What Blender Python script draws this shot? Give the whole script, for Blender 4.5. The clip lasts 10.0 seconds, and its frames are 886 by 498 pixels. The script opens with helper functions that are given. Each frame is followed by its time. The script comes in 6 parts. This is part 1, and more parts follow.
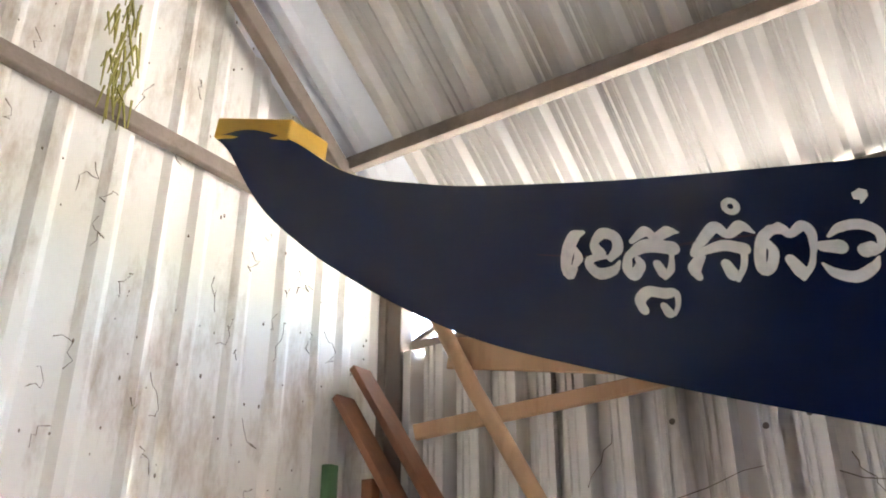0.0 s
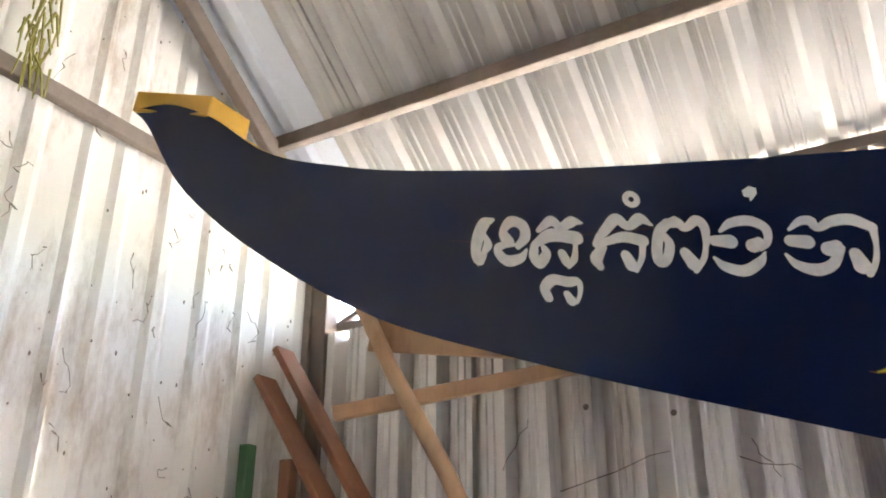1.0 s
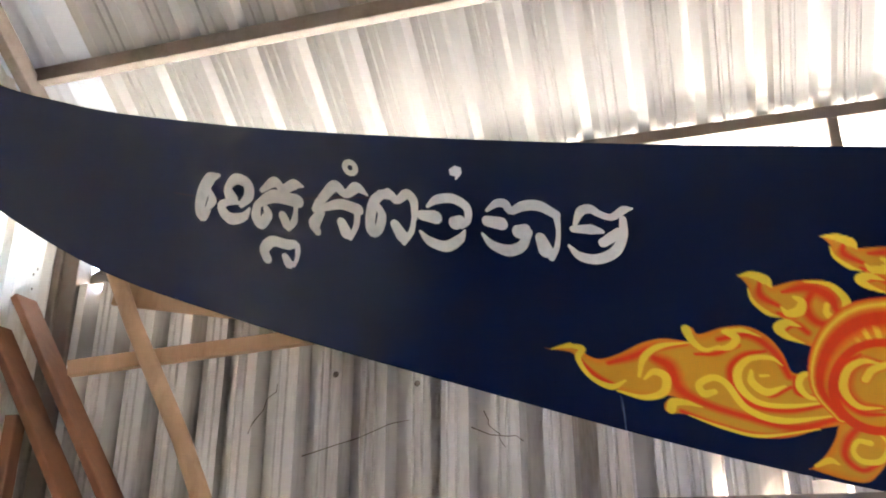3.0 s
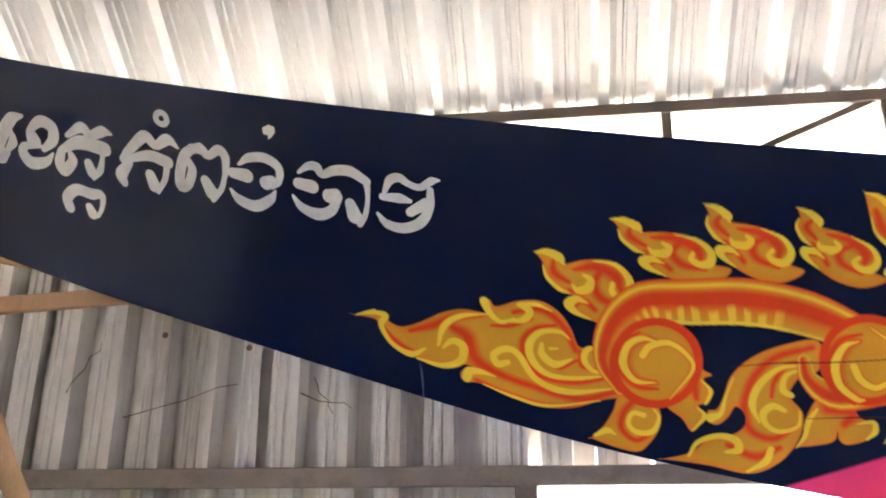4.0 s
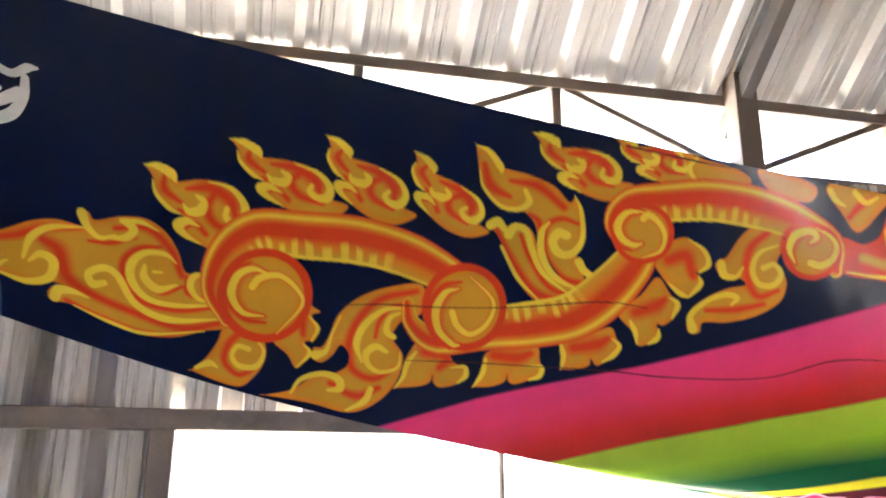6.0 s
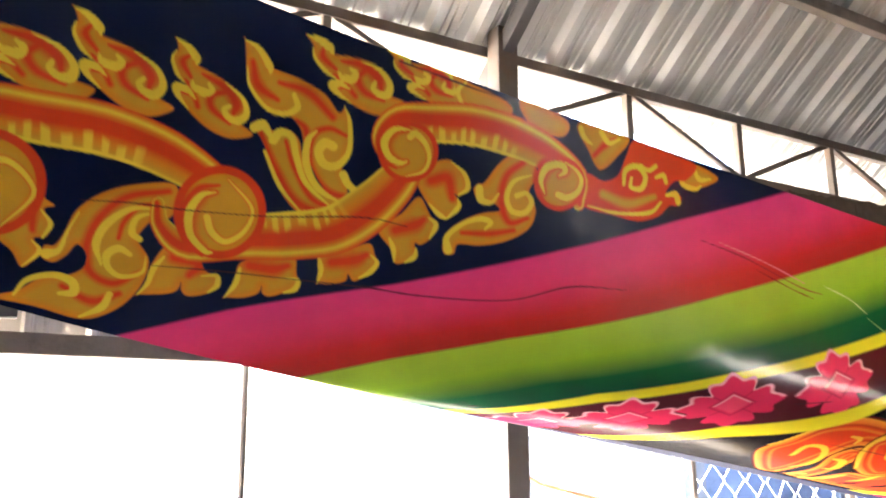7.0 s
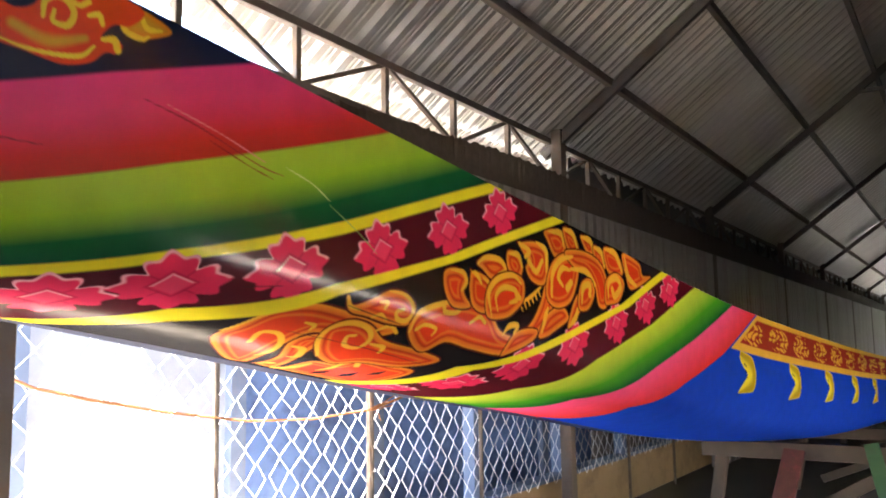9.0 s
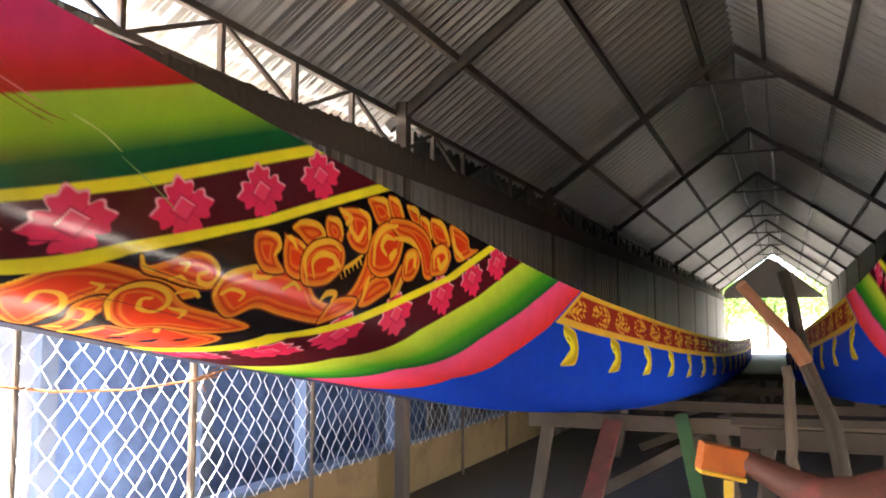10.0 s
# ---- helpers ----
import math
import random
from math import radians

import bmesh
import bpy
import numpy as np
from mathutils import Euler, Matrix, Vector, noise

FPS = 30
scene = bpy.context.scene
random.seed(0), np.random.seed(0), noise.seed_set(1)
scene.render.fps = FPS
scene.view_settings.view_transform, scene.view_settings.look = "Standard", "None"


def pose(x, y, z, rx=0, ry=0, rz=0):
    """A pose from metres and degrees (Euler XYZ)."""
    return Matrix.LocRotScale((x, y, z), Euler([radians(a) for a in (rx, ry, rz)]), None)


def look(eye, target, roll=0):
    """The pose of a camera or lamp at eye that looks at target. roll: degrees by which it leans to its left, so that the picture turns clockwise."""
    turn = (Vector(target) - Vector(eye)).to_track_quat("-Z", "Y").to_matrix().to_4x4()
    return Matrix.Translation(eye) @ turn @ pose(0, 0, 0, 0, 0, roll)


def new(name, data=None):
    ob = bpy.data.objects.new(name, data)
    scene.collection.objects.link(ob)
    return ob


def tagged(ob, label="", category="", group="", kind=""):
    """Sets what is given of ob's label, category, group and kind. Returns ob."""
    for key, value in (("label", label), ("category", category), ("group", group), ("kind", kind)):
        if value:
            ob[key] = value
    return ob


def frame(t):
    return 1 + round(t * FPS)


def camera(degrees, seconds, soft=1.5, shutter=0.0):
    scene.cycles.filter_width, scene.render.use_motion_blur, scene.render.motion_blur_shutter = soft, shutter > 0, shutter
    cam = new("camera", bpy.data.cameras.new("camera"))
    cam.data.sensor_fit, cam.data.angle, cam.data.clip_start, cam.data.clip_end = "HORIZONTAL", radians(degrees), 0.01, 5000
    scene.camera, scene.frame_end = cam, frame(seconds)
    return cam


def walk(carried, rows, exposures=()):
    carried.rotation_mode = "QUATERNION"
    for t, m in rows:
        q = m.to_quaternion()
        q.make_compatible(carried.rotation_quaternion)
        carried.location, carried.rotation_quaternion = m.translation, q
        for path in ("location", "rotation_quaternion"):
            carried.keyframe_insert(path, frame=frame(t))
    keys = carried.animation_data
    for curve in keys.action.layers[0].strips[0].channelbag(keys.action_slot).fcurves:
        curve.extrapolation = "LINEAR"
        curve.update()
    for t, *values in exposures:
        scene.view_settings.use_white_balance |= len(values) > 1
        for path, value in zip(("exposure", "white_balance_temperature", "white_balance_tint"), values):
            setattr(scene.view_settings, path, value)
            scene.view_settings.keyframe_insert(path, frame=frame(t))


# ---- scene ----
cam = camera(56.3, 10.0, soft=1.9)
EXPOSURES = [(0, 5.4, 6500, 10), (3.5, 5.65, 6500, 10), (5, 5.65, 6500, 10), (6.5, 5.3, 6700, 11), (7.5, 5.0, 6900, 12), (8.5, 4.65, 7000, 13), (10, 4.55, 7100, 13)]
SUN_TURN = -72
METRES, EYE, TILT, LEAN, TURN = 1.25, 1.8, 0.0, 0.0, 35.0
ROWS = [
    (0.0, 0.0, 0.0, 0.0, -0.05, 24.27, -0.11),
    (0.5, 0.0247, -0.0093, -0.0028, -1.8, 23.74, -0.14),
    (1.0, 0.0559, -0.0176, -0.0067, -4.49, 23.18, -0.12),
    (1.5, 0.0944, -0.0226, -0.0112, -7.74, 22.63, 0.09),
    (2.0, 0.133, -0.023, -0.0125, -11.25, 22.13, 0.28),
    (3.5, 0.265, -0.0703, -0.0288, -22.58, 20.54, -0.02),
    (4.0, 0.3124, -0.0891, -0.0346, -27.7, 19.37, -0.1),
    (4.5, 0.3594, -0.1001, -0.0415, -32.41, 18.22, -0.05),
    (5.0, 0.4083, -0.1084, -0.0494, -36.23, 17.54, 0.1),
    (6.5, 0.5012, -0.1178, -0.083, -55.83, 15.45, 0.08),
    (7.0, 0.5033, -0.0963, -0.1109, -65.02, 13.13, 0.39),
    (7.5, 0.5605, -0.1408, -0.1313, -72.71, 11.45, 0.25),
    (8.0, 0.6345, -0.2224, -0.1399, -79.98, 10.31, 0.12),
    (8.5, 0.6829, -0.2787, -0.1512, -87.4, 8.54, 0.55),
    (9.0, 0.7082, -0.3159, -0.1644, -92.24, 7.07, 0.9),
    (9.5, 0.7357, -0.3686, -0.1726, -97.97, 6.07, 0.61),
    (10.0, 0.7471, -0.4028, -0.1791, -102.58, 5.22, 0.02),
]
walk(cam, [(t, pose(0, 0, EYE, TILT, LEAN, TURN) @ pose(METRES * x, METRES * y, METRES * z, 90 + pitch, roll, yaw)) for t, x, y, z, yaw, pitch, roll in ROWS],
     exposures=EXPOSURES)

# ---- light ----
world = bpy.data.worlds.new("sky")
scene.world = world
world.use_nodes = True
sky = world.node_tree.nodes.new("ShaderNodeTexSky")
sky.sky_type, sky.sun_disc = "NISHITA", False
sky.sun_elevation, sky.sun_rotation = radians(70), radians(SUN_TURN)
world.node_tree.links.new(sky.outputs[0], world.node_tree.nodes["Background"].inputs[0])
world.node_tree.nodes["Background"].inputs[1].default_value = 0.15
sun = new("sun", bpy.data.lights.new("sun", "SUN"))
sun.data.energy, sun.data.angle, sun.data.color = 5.0, radians(0.5), (1.0, 0.95, 0.88)
sun.matrix_world = look((8 * math.sin(radians(SUN_TURN)), 8 * math.cos(radians(SUN_TURN)), 22.0), (0, 0, 0))


# ---- materials ----
def material(name, colour, rough=0.6, metal=0.0, spread=0.15, scale=4.0, dirt=None, dirt_amount=0.5, dirt_scale=1.2, bump=0.15, fine=60.0, stretch=(1, 1, 1), coat=0.0):
    """A painted, wooden or metal surface: base colour with two scales of variation, stains and a fine relief."""
    m = bpy.data.materials.new(name)
    m.use_nodes = True
    nt = m.node_tree
    nodes, link = nt.nodes, nt.links.new
    bsdf = nodes["Principled BSDF"]
    bsdf.inputs["Metallic"].default_value = metal
    bsdf.inputs["Coat Weight"].default_value = coat
    bsdf.inputs["Coat Roughness"].default_value = 0.22
    bsdf.inputs["Specular IOR Level"].default_value = 0.35
    geo = nodes.new("ShaderNodeNewGeometry")
    mp = nodes.new("ShaderNodeMapping")
    mp.inputs["Scale"].default_value = stretch
    link(geo.outputs["Position"], mp.inputs[0])
    n1 = nodes.new("ShaderNodeTexNoise")
    n1.inputs["Scale"].default_value, n1.inputs["Detail"].default_value = scale, 5
    n2 = nodes.new("ShaderNodeTexNoise")
    n2.inputs["Scale"].default_value, n2.inputs["Detail"].default_value = fine, 3
    n3 = nodes.new("ShaderNodeTexNoise")
    n3.inputs["Scale"].default_value, n3.inputs["Detail"].default_value, n3.inputs["Roughness"].default_value = dirt_scale, 8, 0.7
    for n in (n1, n2, n3):
        link(mp.outputs[0], n.inputs["Vector"])
    mix = nodes.new("ShaderNodeMix")
    mix.data_type = "RGBA"
    lo = [c * (1 - spread) for c in colour]
    hi = [min(1, c * (1 + spread)) for c in colour]
    mix.inputs["A"].default_value, mix.inputs["B"].default_value = (*lo, 1), (*hi, 1)
    link(n1.outputs[0], mix.inputs["Factor"])
    out = mix.outputs["Result"]
    if dirt:
        ramp = nodes.new("ShaderNodeValToRGB")
        ramp.color_ramp.elements[0].position, ramp.color_ramp.elements[1].position = 0.5, 0.72
        link(n3.outputs[0], ramp.inputs[0])
        amount = nodes.new("ShaderNodeMath")
        amount.operation = "MULTIPLY"
        amount.inputs[1].default_value = dirt_amount
        link(ramp.outputs[0], amount.inputs[0])
        over = nodes.new("ShaderNodeMix")
        over.data_type = "RGBA"
        over.inputs["B"].default_value = (*dirt, 1)
        link(amount.outputs[0], over.inputs["Factor"])
        link(out, over.inputs["A"])
        out = over.outputs["Result"]
    link(out, bsdf.inputs["Base Color"])
    r = nodes.new("ShaderNodeMapRange")
    r.inputs["To Min"].default_value, r.inputs["To Max"].default_value = max(0.02, rough - 0.08), min(1, rough + 0.1)
    link(n1.outputs[0], r.inputs[0])
    link(r.outputs[0], bsdf.inputs["Roughness"])
    if bump:
        b = nodes.new("ShaderNodeBump")
        b.inputs["Strength"].default_value, b.inputs["Distance"].default_value = bump, 0.004
        link(n2.outputs[0], b.inputs["Height"])
        link(b.outputs[0], bsdf.inputs["Normal"])
    return m


def hull_paint():
    """Brushed enamel whose colours are stored on the planking: an even thin gloss over the paint, with slight waves in the planks."""
    m = material("hull_enamel", (0.5, 0.5, 0.5), 0.5, 0, 0.1, 6, None, 0, 1, 0.04, 25)
    nt = m.node_tree
    link = nt.links.new
    bsdf = nt.nodes["Principled BSDF"]
    bsdf.inputs["Specular IOR Level"].default_value = 0.0
    at = nt.nodes.new("ShaderNodeAttribute")
    at.attribute_name = "paint"
    n = nt.nodes.new("ShaderNodeTexNoise")
    n.inputs["Scale"].default_value, n.inputs["Detail"].default_value = 14, 6
    geo = nt.nodes["Geometry"]
    link(geo.outputs["Position"], n.inputs["Vector"])
    rng = nt.nodes.new("ShaderNodeMapRange")
    rng.inputs["To Min"].default_value, rng.inputs["To Max"].default_value = 0.85, 1.1
    link(n.outputs[0], rng.inputs[0])
    mul = nt.nodes.new("ShaderNodeVectorMath")
    mul.operation = "SCALE"
    link(at.outputs["Color"], mul.inputs[0])
    link(rng.outputs[0], mul.inputs["Scale"])
    link(mul.outputs[0], bsdf.inputs["Base Color"])
    wave = nt.nodes.new("ShaderNodeTexNoise")
    wave.inputs["Scale"].default_value, wave.inputs["Detail"].default_value = 3.5, 3
    link(geo.outputs["Position"], wave.inputs["Vector"])
    dent = nt.nodes.new("ShaderNodeBump")
    dent.inputs["Strength"].default_value, dent.inputs["Distance"].default_value = 0.35, 0.02
    link(wave.outputs[0], dent.inputs["Height"])
    gloss = nt.nodes.new("ShaderNodeBsdfAnisotropic")
    gloss.inputs["Roughness"].default_value = 0.2
    link(dent.outputs[0], gloss.inputs["Normal"])
    blend = nt.nodes.new("ShaderNodeMixShader")
    blend.inputs[0].default_value = GLOSS
    link(bsdf.outputs[0], blend.inputs[1])
    link(gloss.outputs[0], blend.inputs[2])
    link(blend.outputs[0], nt.nodes["Material Output"].inputs[0])
    return m


GLOSS = 0.045
M_HULL = hull_paint()
M_NAVY = material("navy_paint", (0.004, 0.009, 0.05), 0.6, 0, 0.2, 5)
M_NAVY.node_tree.nodes["Principled BSDF"].inputs["IOR"].default_value = 1.15
M_OCHRE = material("ochre_paint", (0.52, 0.30, 0.035), 0.45, 0, 0.15, 12, (0.3, 0.15, 0.03), 0.4, 6)
M_LETTER = material("letter_white", (0.74, 0.72, 0.7), 0.55, 0, 0.2, 25, (0.4, 0.38, 0.38), 0.6, 14)
M_WHITEWALL = material("white_sheet", (0.74, 0.71, 0.66), 0.55, 0, 0.1, 3, (0.34, 0.25, 0.16), 0.9, 4.0, 0.1, 40, (1, 1, 0.35))
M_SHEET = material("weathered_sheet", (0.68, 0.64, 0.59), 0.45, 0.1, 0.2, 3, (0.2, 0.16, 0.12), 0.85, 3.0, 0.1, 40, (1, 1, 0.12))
# darker sheet copy; the far wall's lack of light is in its colour
M_DIMSHEET = material("dim_sheet", (0.36, 0.33, 0.3), 0.6, 0.1, 0.2, 3, (0.2, 0.15, 0.11), 0.7, 2.0, 0.1, 40, (1, 1, 0.15))
M_ROOF = material("roof_sheet", (0.5, 0.48, 0.45), 0.4, 0.5, 0.15, 2.5, (0.38, 0.34, 0.28), 0.5, 1.1, 0.06, 30, (1, 0.35, 0.35))
M_NEWROOF = material("clean_roof_sheet", (0.75, 0.78, 0.84), 0.35, 0.3, 0.05, 3, (0.5, 0.52, 0.56), 0.3, 1.2)
M_STEEL = material("rusty_steel", (0.16, 0.13, 0.11), 0.65, 0.3, 0.25, 9, (0.2, 0.1, 0.05), 0.6, 5, 0.3)
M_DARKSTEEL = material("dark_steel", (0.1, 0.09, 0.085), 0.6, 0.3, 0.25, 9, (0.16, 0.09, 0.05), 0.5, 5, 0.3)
M_BEAM = material("dusty_beam", (0.22, 0.18, 0.15), 0.8, 0, 0.25, 10, (0.12, 0.09, 0.07), 0.7, 7, 0.5)
M_WOOD = material("raw_timber", (0.46, 0.29, 0.17), 0.7, 0, 0.3, 8, (0.2, 0.1, 0.05), 0.6, 5, 0.4, 80, (1, 1, 0.2))
M_PLANK = material("red_brown_plank", (0.23, 0.1, 0.05), 0.6, 0, 0.3, 8, (0.09, 0.045, 0.025), 0.7, 4, 0.4, 90, (1, 1, 0.15))
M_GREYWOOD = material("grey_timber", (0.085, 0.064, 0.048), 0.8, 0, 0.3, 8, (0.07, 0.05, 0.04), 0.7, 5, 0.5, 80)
# darker copy of the grey timber: shade between the boats put into colour
M_SHADEWOOD = material("shade_dark_timber", (0.04, 0.03, 0.023), 0.85, 0, 0.3, 8, (0.025, 0.018, 0.014), 0.7, 5, 0.5, 80)
M_WIRE = material("galvanised_wire", (0.8, 0.8, 0.8), 0.5, 0.1, 0.1)
M_ROPE = material("rusty_wire", (0.4, 0.17, 0.07), 0.8, 0, 0.3, 20)
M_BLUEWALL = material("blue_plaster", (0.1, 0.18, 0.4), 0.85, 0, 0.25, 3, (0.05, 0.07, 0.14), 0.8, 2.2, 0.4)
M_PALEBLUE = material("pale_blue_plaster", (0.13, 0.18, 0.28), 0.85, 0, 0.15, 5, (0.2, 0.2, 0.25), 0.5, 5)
# paler copy of the blue plaster: glare at the bright end put into colour
M_LITBLUE = material("lit_blue_plaster", (0.3, 0.34, 0.42), 0.85, 0, 0.15, 3, (0.22, 0.26, 0.36), 0.6, 2.2, 0.4)
M_DWARF = material("brown_plaster", (0.36, 0.25, 0.14), 0.9, 0, 0.2, 3, (0.12, 0.09, 0.06), 0.6, 2, 0.4)
M_GROUND = material("dusty_concrete", (0.62, 0.58, 0.52), 0.9, 0, 0.12, 0.6, (0.42, 0.38, 0.33), 0.5, 0.4, 0.4)
M_FLOOR = material("dirt_floor", (0.17, 0.14, 0.115), 0.9, 0, 0.2, 1.2, (0.13, 0.1, 0.08), 0.7, 0.9, 0.5)
M_GREEN = material("green_paint", (0.05, 0.12, 0.05), 0.6, 0, 0.2, 8, (0.05, 0.06, 0.03), 0.5, 8)
M_CYAN = material("cyan_plastic", (0.1, 0.55, 0.65), 0.4)
M_ORANGE = material("orange_paint", (0.5, 0.13, 0.03), 0.5, 0, 0.2, 8, (0.25, 0.04, 0.02), 0.5, 9)
M_GOLD = material("gold_paint", (0.7, 0.42, 0.05), 0.4, 0, 0.15, 12)
M_CARVED = material("carved_red_timber", (0.11, 0.04, 0.028), 0.65, 0, 0.35, 10, (0.32, 0.05, 0.06), 0.6, 7, 0.5)
M_NET = material("dark_net", (0.085, 0.065, 0.05), 0.95, 0, 0.4, 20, (0.1, 0.08, 0.06), 0.5, 8, 0.6)
M_LEAF = material("foliage", (0.09, 0.16, 0.03), 0.6, 0, 0.5, 3)
M_WEB = material("cobweb_dirt", (0.2, 0.16, 0.12), 0.9)
M_MOSS = material("dry_plant", (0.3, 0.27, 0.08), 0.9, 0, 0.3, 30)


# ---- mesh helpers ----
def thing(name, label, category, group="", kind=""):
    return tagged(new(name), label, category, group, kind)


def mesh_object(name, verts, faces, mat, parent=None, label="", smooth=False):
    me = bpy.data.meshes.new(name)
    me.from_pydata([tuple(v) for v in verts], [], faces)
    me.materials.append(mat)
    if smooth:
        me.polygons.foreach_set("use_smooth", [True] * len(me.polygons))
    me.update()
    ob = new(name, me)
    if parent:
        ob.parent = parent
    return tagged(ob, label)


def part(name, bm, mat, parent=None, label=""):
    me = bpy.data.meshes.new(name)
    bmesh.ops.recalc_face_normals(bm, faces=bm.faces)
    bm.to_mesh(me)
    bm.free()
    me.materials.append(mat)
    ob = new(name, me)
    if parent:
        ob.parent = parent
    return tagged(ob, label)


def add_beam(bm, a, b, w, h, up=(0, 0, 1), bevel=0.004):
    """A squared bar from a to b, w wide and h high, with eased edges."""
    a, b = Vector(a), Vector(b)
    d = (b - a).normalized()
    side = d.cross(Vector(up))
    side = side.normalized() if side.length > 1e-4 else Vector((1, 0, 0))
    top = side.cross(d)
    ring = []
    e = min(bevel, w / 4, h / 4)
    prof = [(-w / 2 + e, -h / 2), (w / 2 - e, -h / 2), (w / 2, -h / 2 + e), (w / 2, h / 2 - e), (w / 2 - e, h / 2), (-w / 2 + e, h / 2), (-w / 2, h / 2 - e), (-w / 2, -h / 2 + e)]
    for c in (a, b):
        ring.append([bm.verts.new(c + side * p + top * q) for p, q in prof])
    n = len(prof)
    for i in range(n):
        bm.faces.new((ring[0][i], ring[0][(i + 1) % n], ring[1][(i + 1) % n], ring[1][i]))
    bm.faces.new(ring[0][::-1])
    bm.faces.new(ring[1])


def beam(name, a, b, w, h, mat, parent=None, label="", up=(0, 0, 1)):
    bm = bmesh.new()
    add_beam(bm, a, b, w, h, up)
    return part(name, bm, mat, parent, label)


def tube_mesh(bm, pts, radii, sides=8, wobble=0.0, seed=0):
    """A round bar through pts; radii may vary and wobble like grown wood."""
    rnd = random.Random(seed)
    rings = []
    for i, p in enumerate(pts):
        p = Vector(p)
        d = (Vector(pts[min(i + 1, len(pts) - 1)]) - Vector(pts[max(i - 1, 0)])).normalized()
        s = d.cross(Vector((0.31, 0.2, 0.93))).normalized()
        u = s.cross(d)
        r = radii[i] if hasattr(radii, "__len__") else radii
        rings.append([bm.verts.new(p + (s * math.cos(k * 2 * math.pi / sides) + u * math.sin(k * 2 * math.pi / sides)) * r * (1 + wobble * rnd.uniform(-1, 1))) for k in range(sides)])
    for a, b in zip(rings, rings[1:]):
        for k in range(sides):
            bm.faces.new((a[k], a[(k + 1) % sides], b[(k + 1) % sides], b[k]))
    bm.faces.new(rings[0][::-1])
    bm.faces.new(rings[-1])


def pole(name, a, b, r0, r1, mat, label="", category="pole", parent=None, n=14, wobble=0.07, bend=0.02, seed=0):
    rnd = random.Random(seed)
    pts = [Vector(a).lerp(Vector(b), i / n) + Vector([rnd.uniform(-bend, bend) for _ in range(3)]) * (0 < i < n) for i in range(n + 1)]
    bm = bmesh.new()
    tube_mesh(bm, pts, [r0 + (r1 - r0) * i / n for i in range(n + 1)], 9, wobble, seed)
    ob = part(name, bm, mat, parent)
    ob.data.polygons.foreach_set("use_smooth", [True] * len(ob.data.polygons))
    return tagged(ob, label, category) if not parent else ob


def ribbed(name, origin, along, across, length, width, mat, parent=None, pitch=0.235, height=0.03, label="", seed=0, flat=0.11, minor=True, lean=0.03):
    """Trapezoidal metal sheet: ribs run along 'across'; 'along' counts the ribs; thickness 1 mm to the back."""
    rnd = random.Random(seed)
    o, u, v = Vector(origin), Vector(along).normalized(), Vector(across).normalized()
    n = u.cross(v)
    prof = []
    k = 0
    x = 0.0
    while x < width - 1e-6:
        for f, h in ((0, 0), (flat, 0), (flat + lean, height), (flat + 0.105 - lean, height), (flat + 0.105, 0)) if not minor else ((0, 0), (0.026, 0), (0.032, 0.011), (0.04, 0.011), (0.046, 0), (0.068, 0), (0.074, 0.011), (0.082, 0.011), (0.088, 0), (flat, 0), (flat + lean, height), (flat + 0.105 - lean, height), (flat + 0.105, 0)):
            if x + f * pitch / 0.235 < width:
                prof.append((x + f * pitch / 0.235, h))
        x += pitch
    prof.append((width, 0))
    steps = max(1, int(length / 1.2))
    verts, faces = [], []
    for side in (0, -0.0015):
        for j in range(steps + 1):
            for px, h in prof:
                verts.append(o + u * px + v * (length * j / steps) + n * (h + side + 0.003 * math.sin(px * 5 + j + seed)))
    m = len(prof)
    for s in (0, 1):
        base = s * m * (steps + 1)
        for j in range(steps):
            for i in range(m - 1):
                q = (base + j * m + i, base + j * m + i + 1, base + (j + 1) * m + i + 1, base + (j + 1) * m + i)
                faces.append(q if s == 0 else q[::-1])
    return mesh_object(name, verts, faces, mat, parent, label)


# ---- plan of the shed ----
NORTH, SOUTH, WEST, EAST = 3.22, -1.95, -2.66, 49.0
RIDGE_Y, RIDGE_Z, SLOPE = 0.66, 5.475, 0.727
EAVE = 3.55
COLUMNS = [-2.56, 2.65] + [2.65 + 5.05 * k for k in range(1, 10)]
GIRT = 1.97


def roof_z(y):
    return RIDGE_Z - SLOPE * abs(y - RIDGE_Y)


# ground and floor
mesh_object("ground", [(-80, -80, -0.02), (140, -80, -0.02), (140, 90, -0.02), (-80, 90, -0.02)], [(0, 1, 2, 3)], M_GROUND)
tagged(bpy.data.objects["ground"], "pale dusty concrete ground round the shed", "ground", kind="structure")
mesh_object("floor", [(WEST, SOUTH - 0.1, 0), (EAST, SOUTH - 0.1, 0), (EAST, NORTH + 0.22, 0), (WEST, NORTH + 0.22, 0)], [(0, 1, 2, 3)], M_FLOOR)
tagged(bpy.data.objects["floor"], "bare earth floor inside the boat shed", "floor", kind="structure")

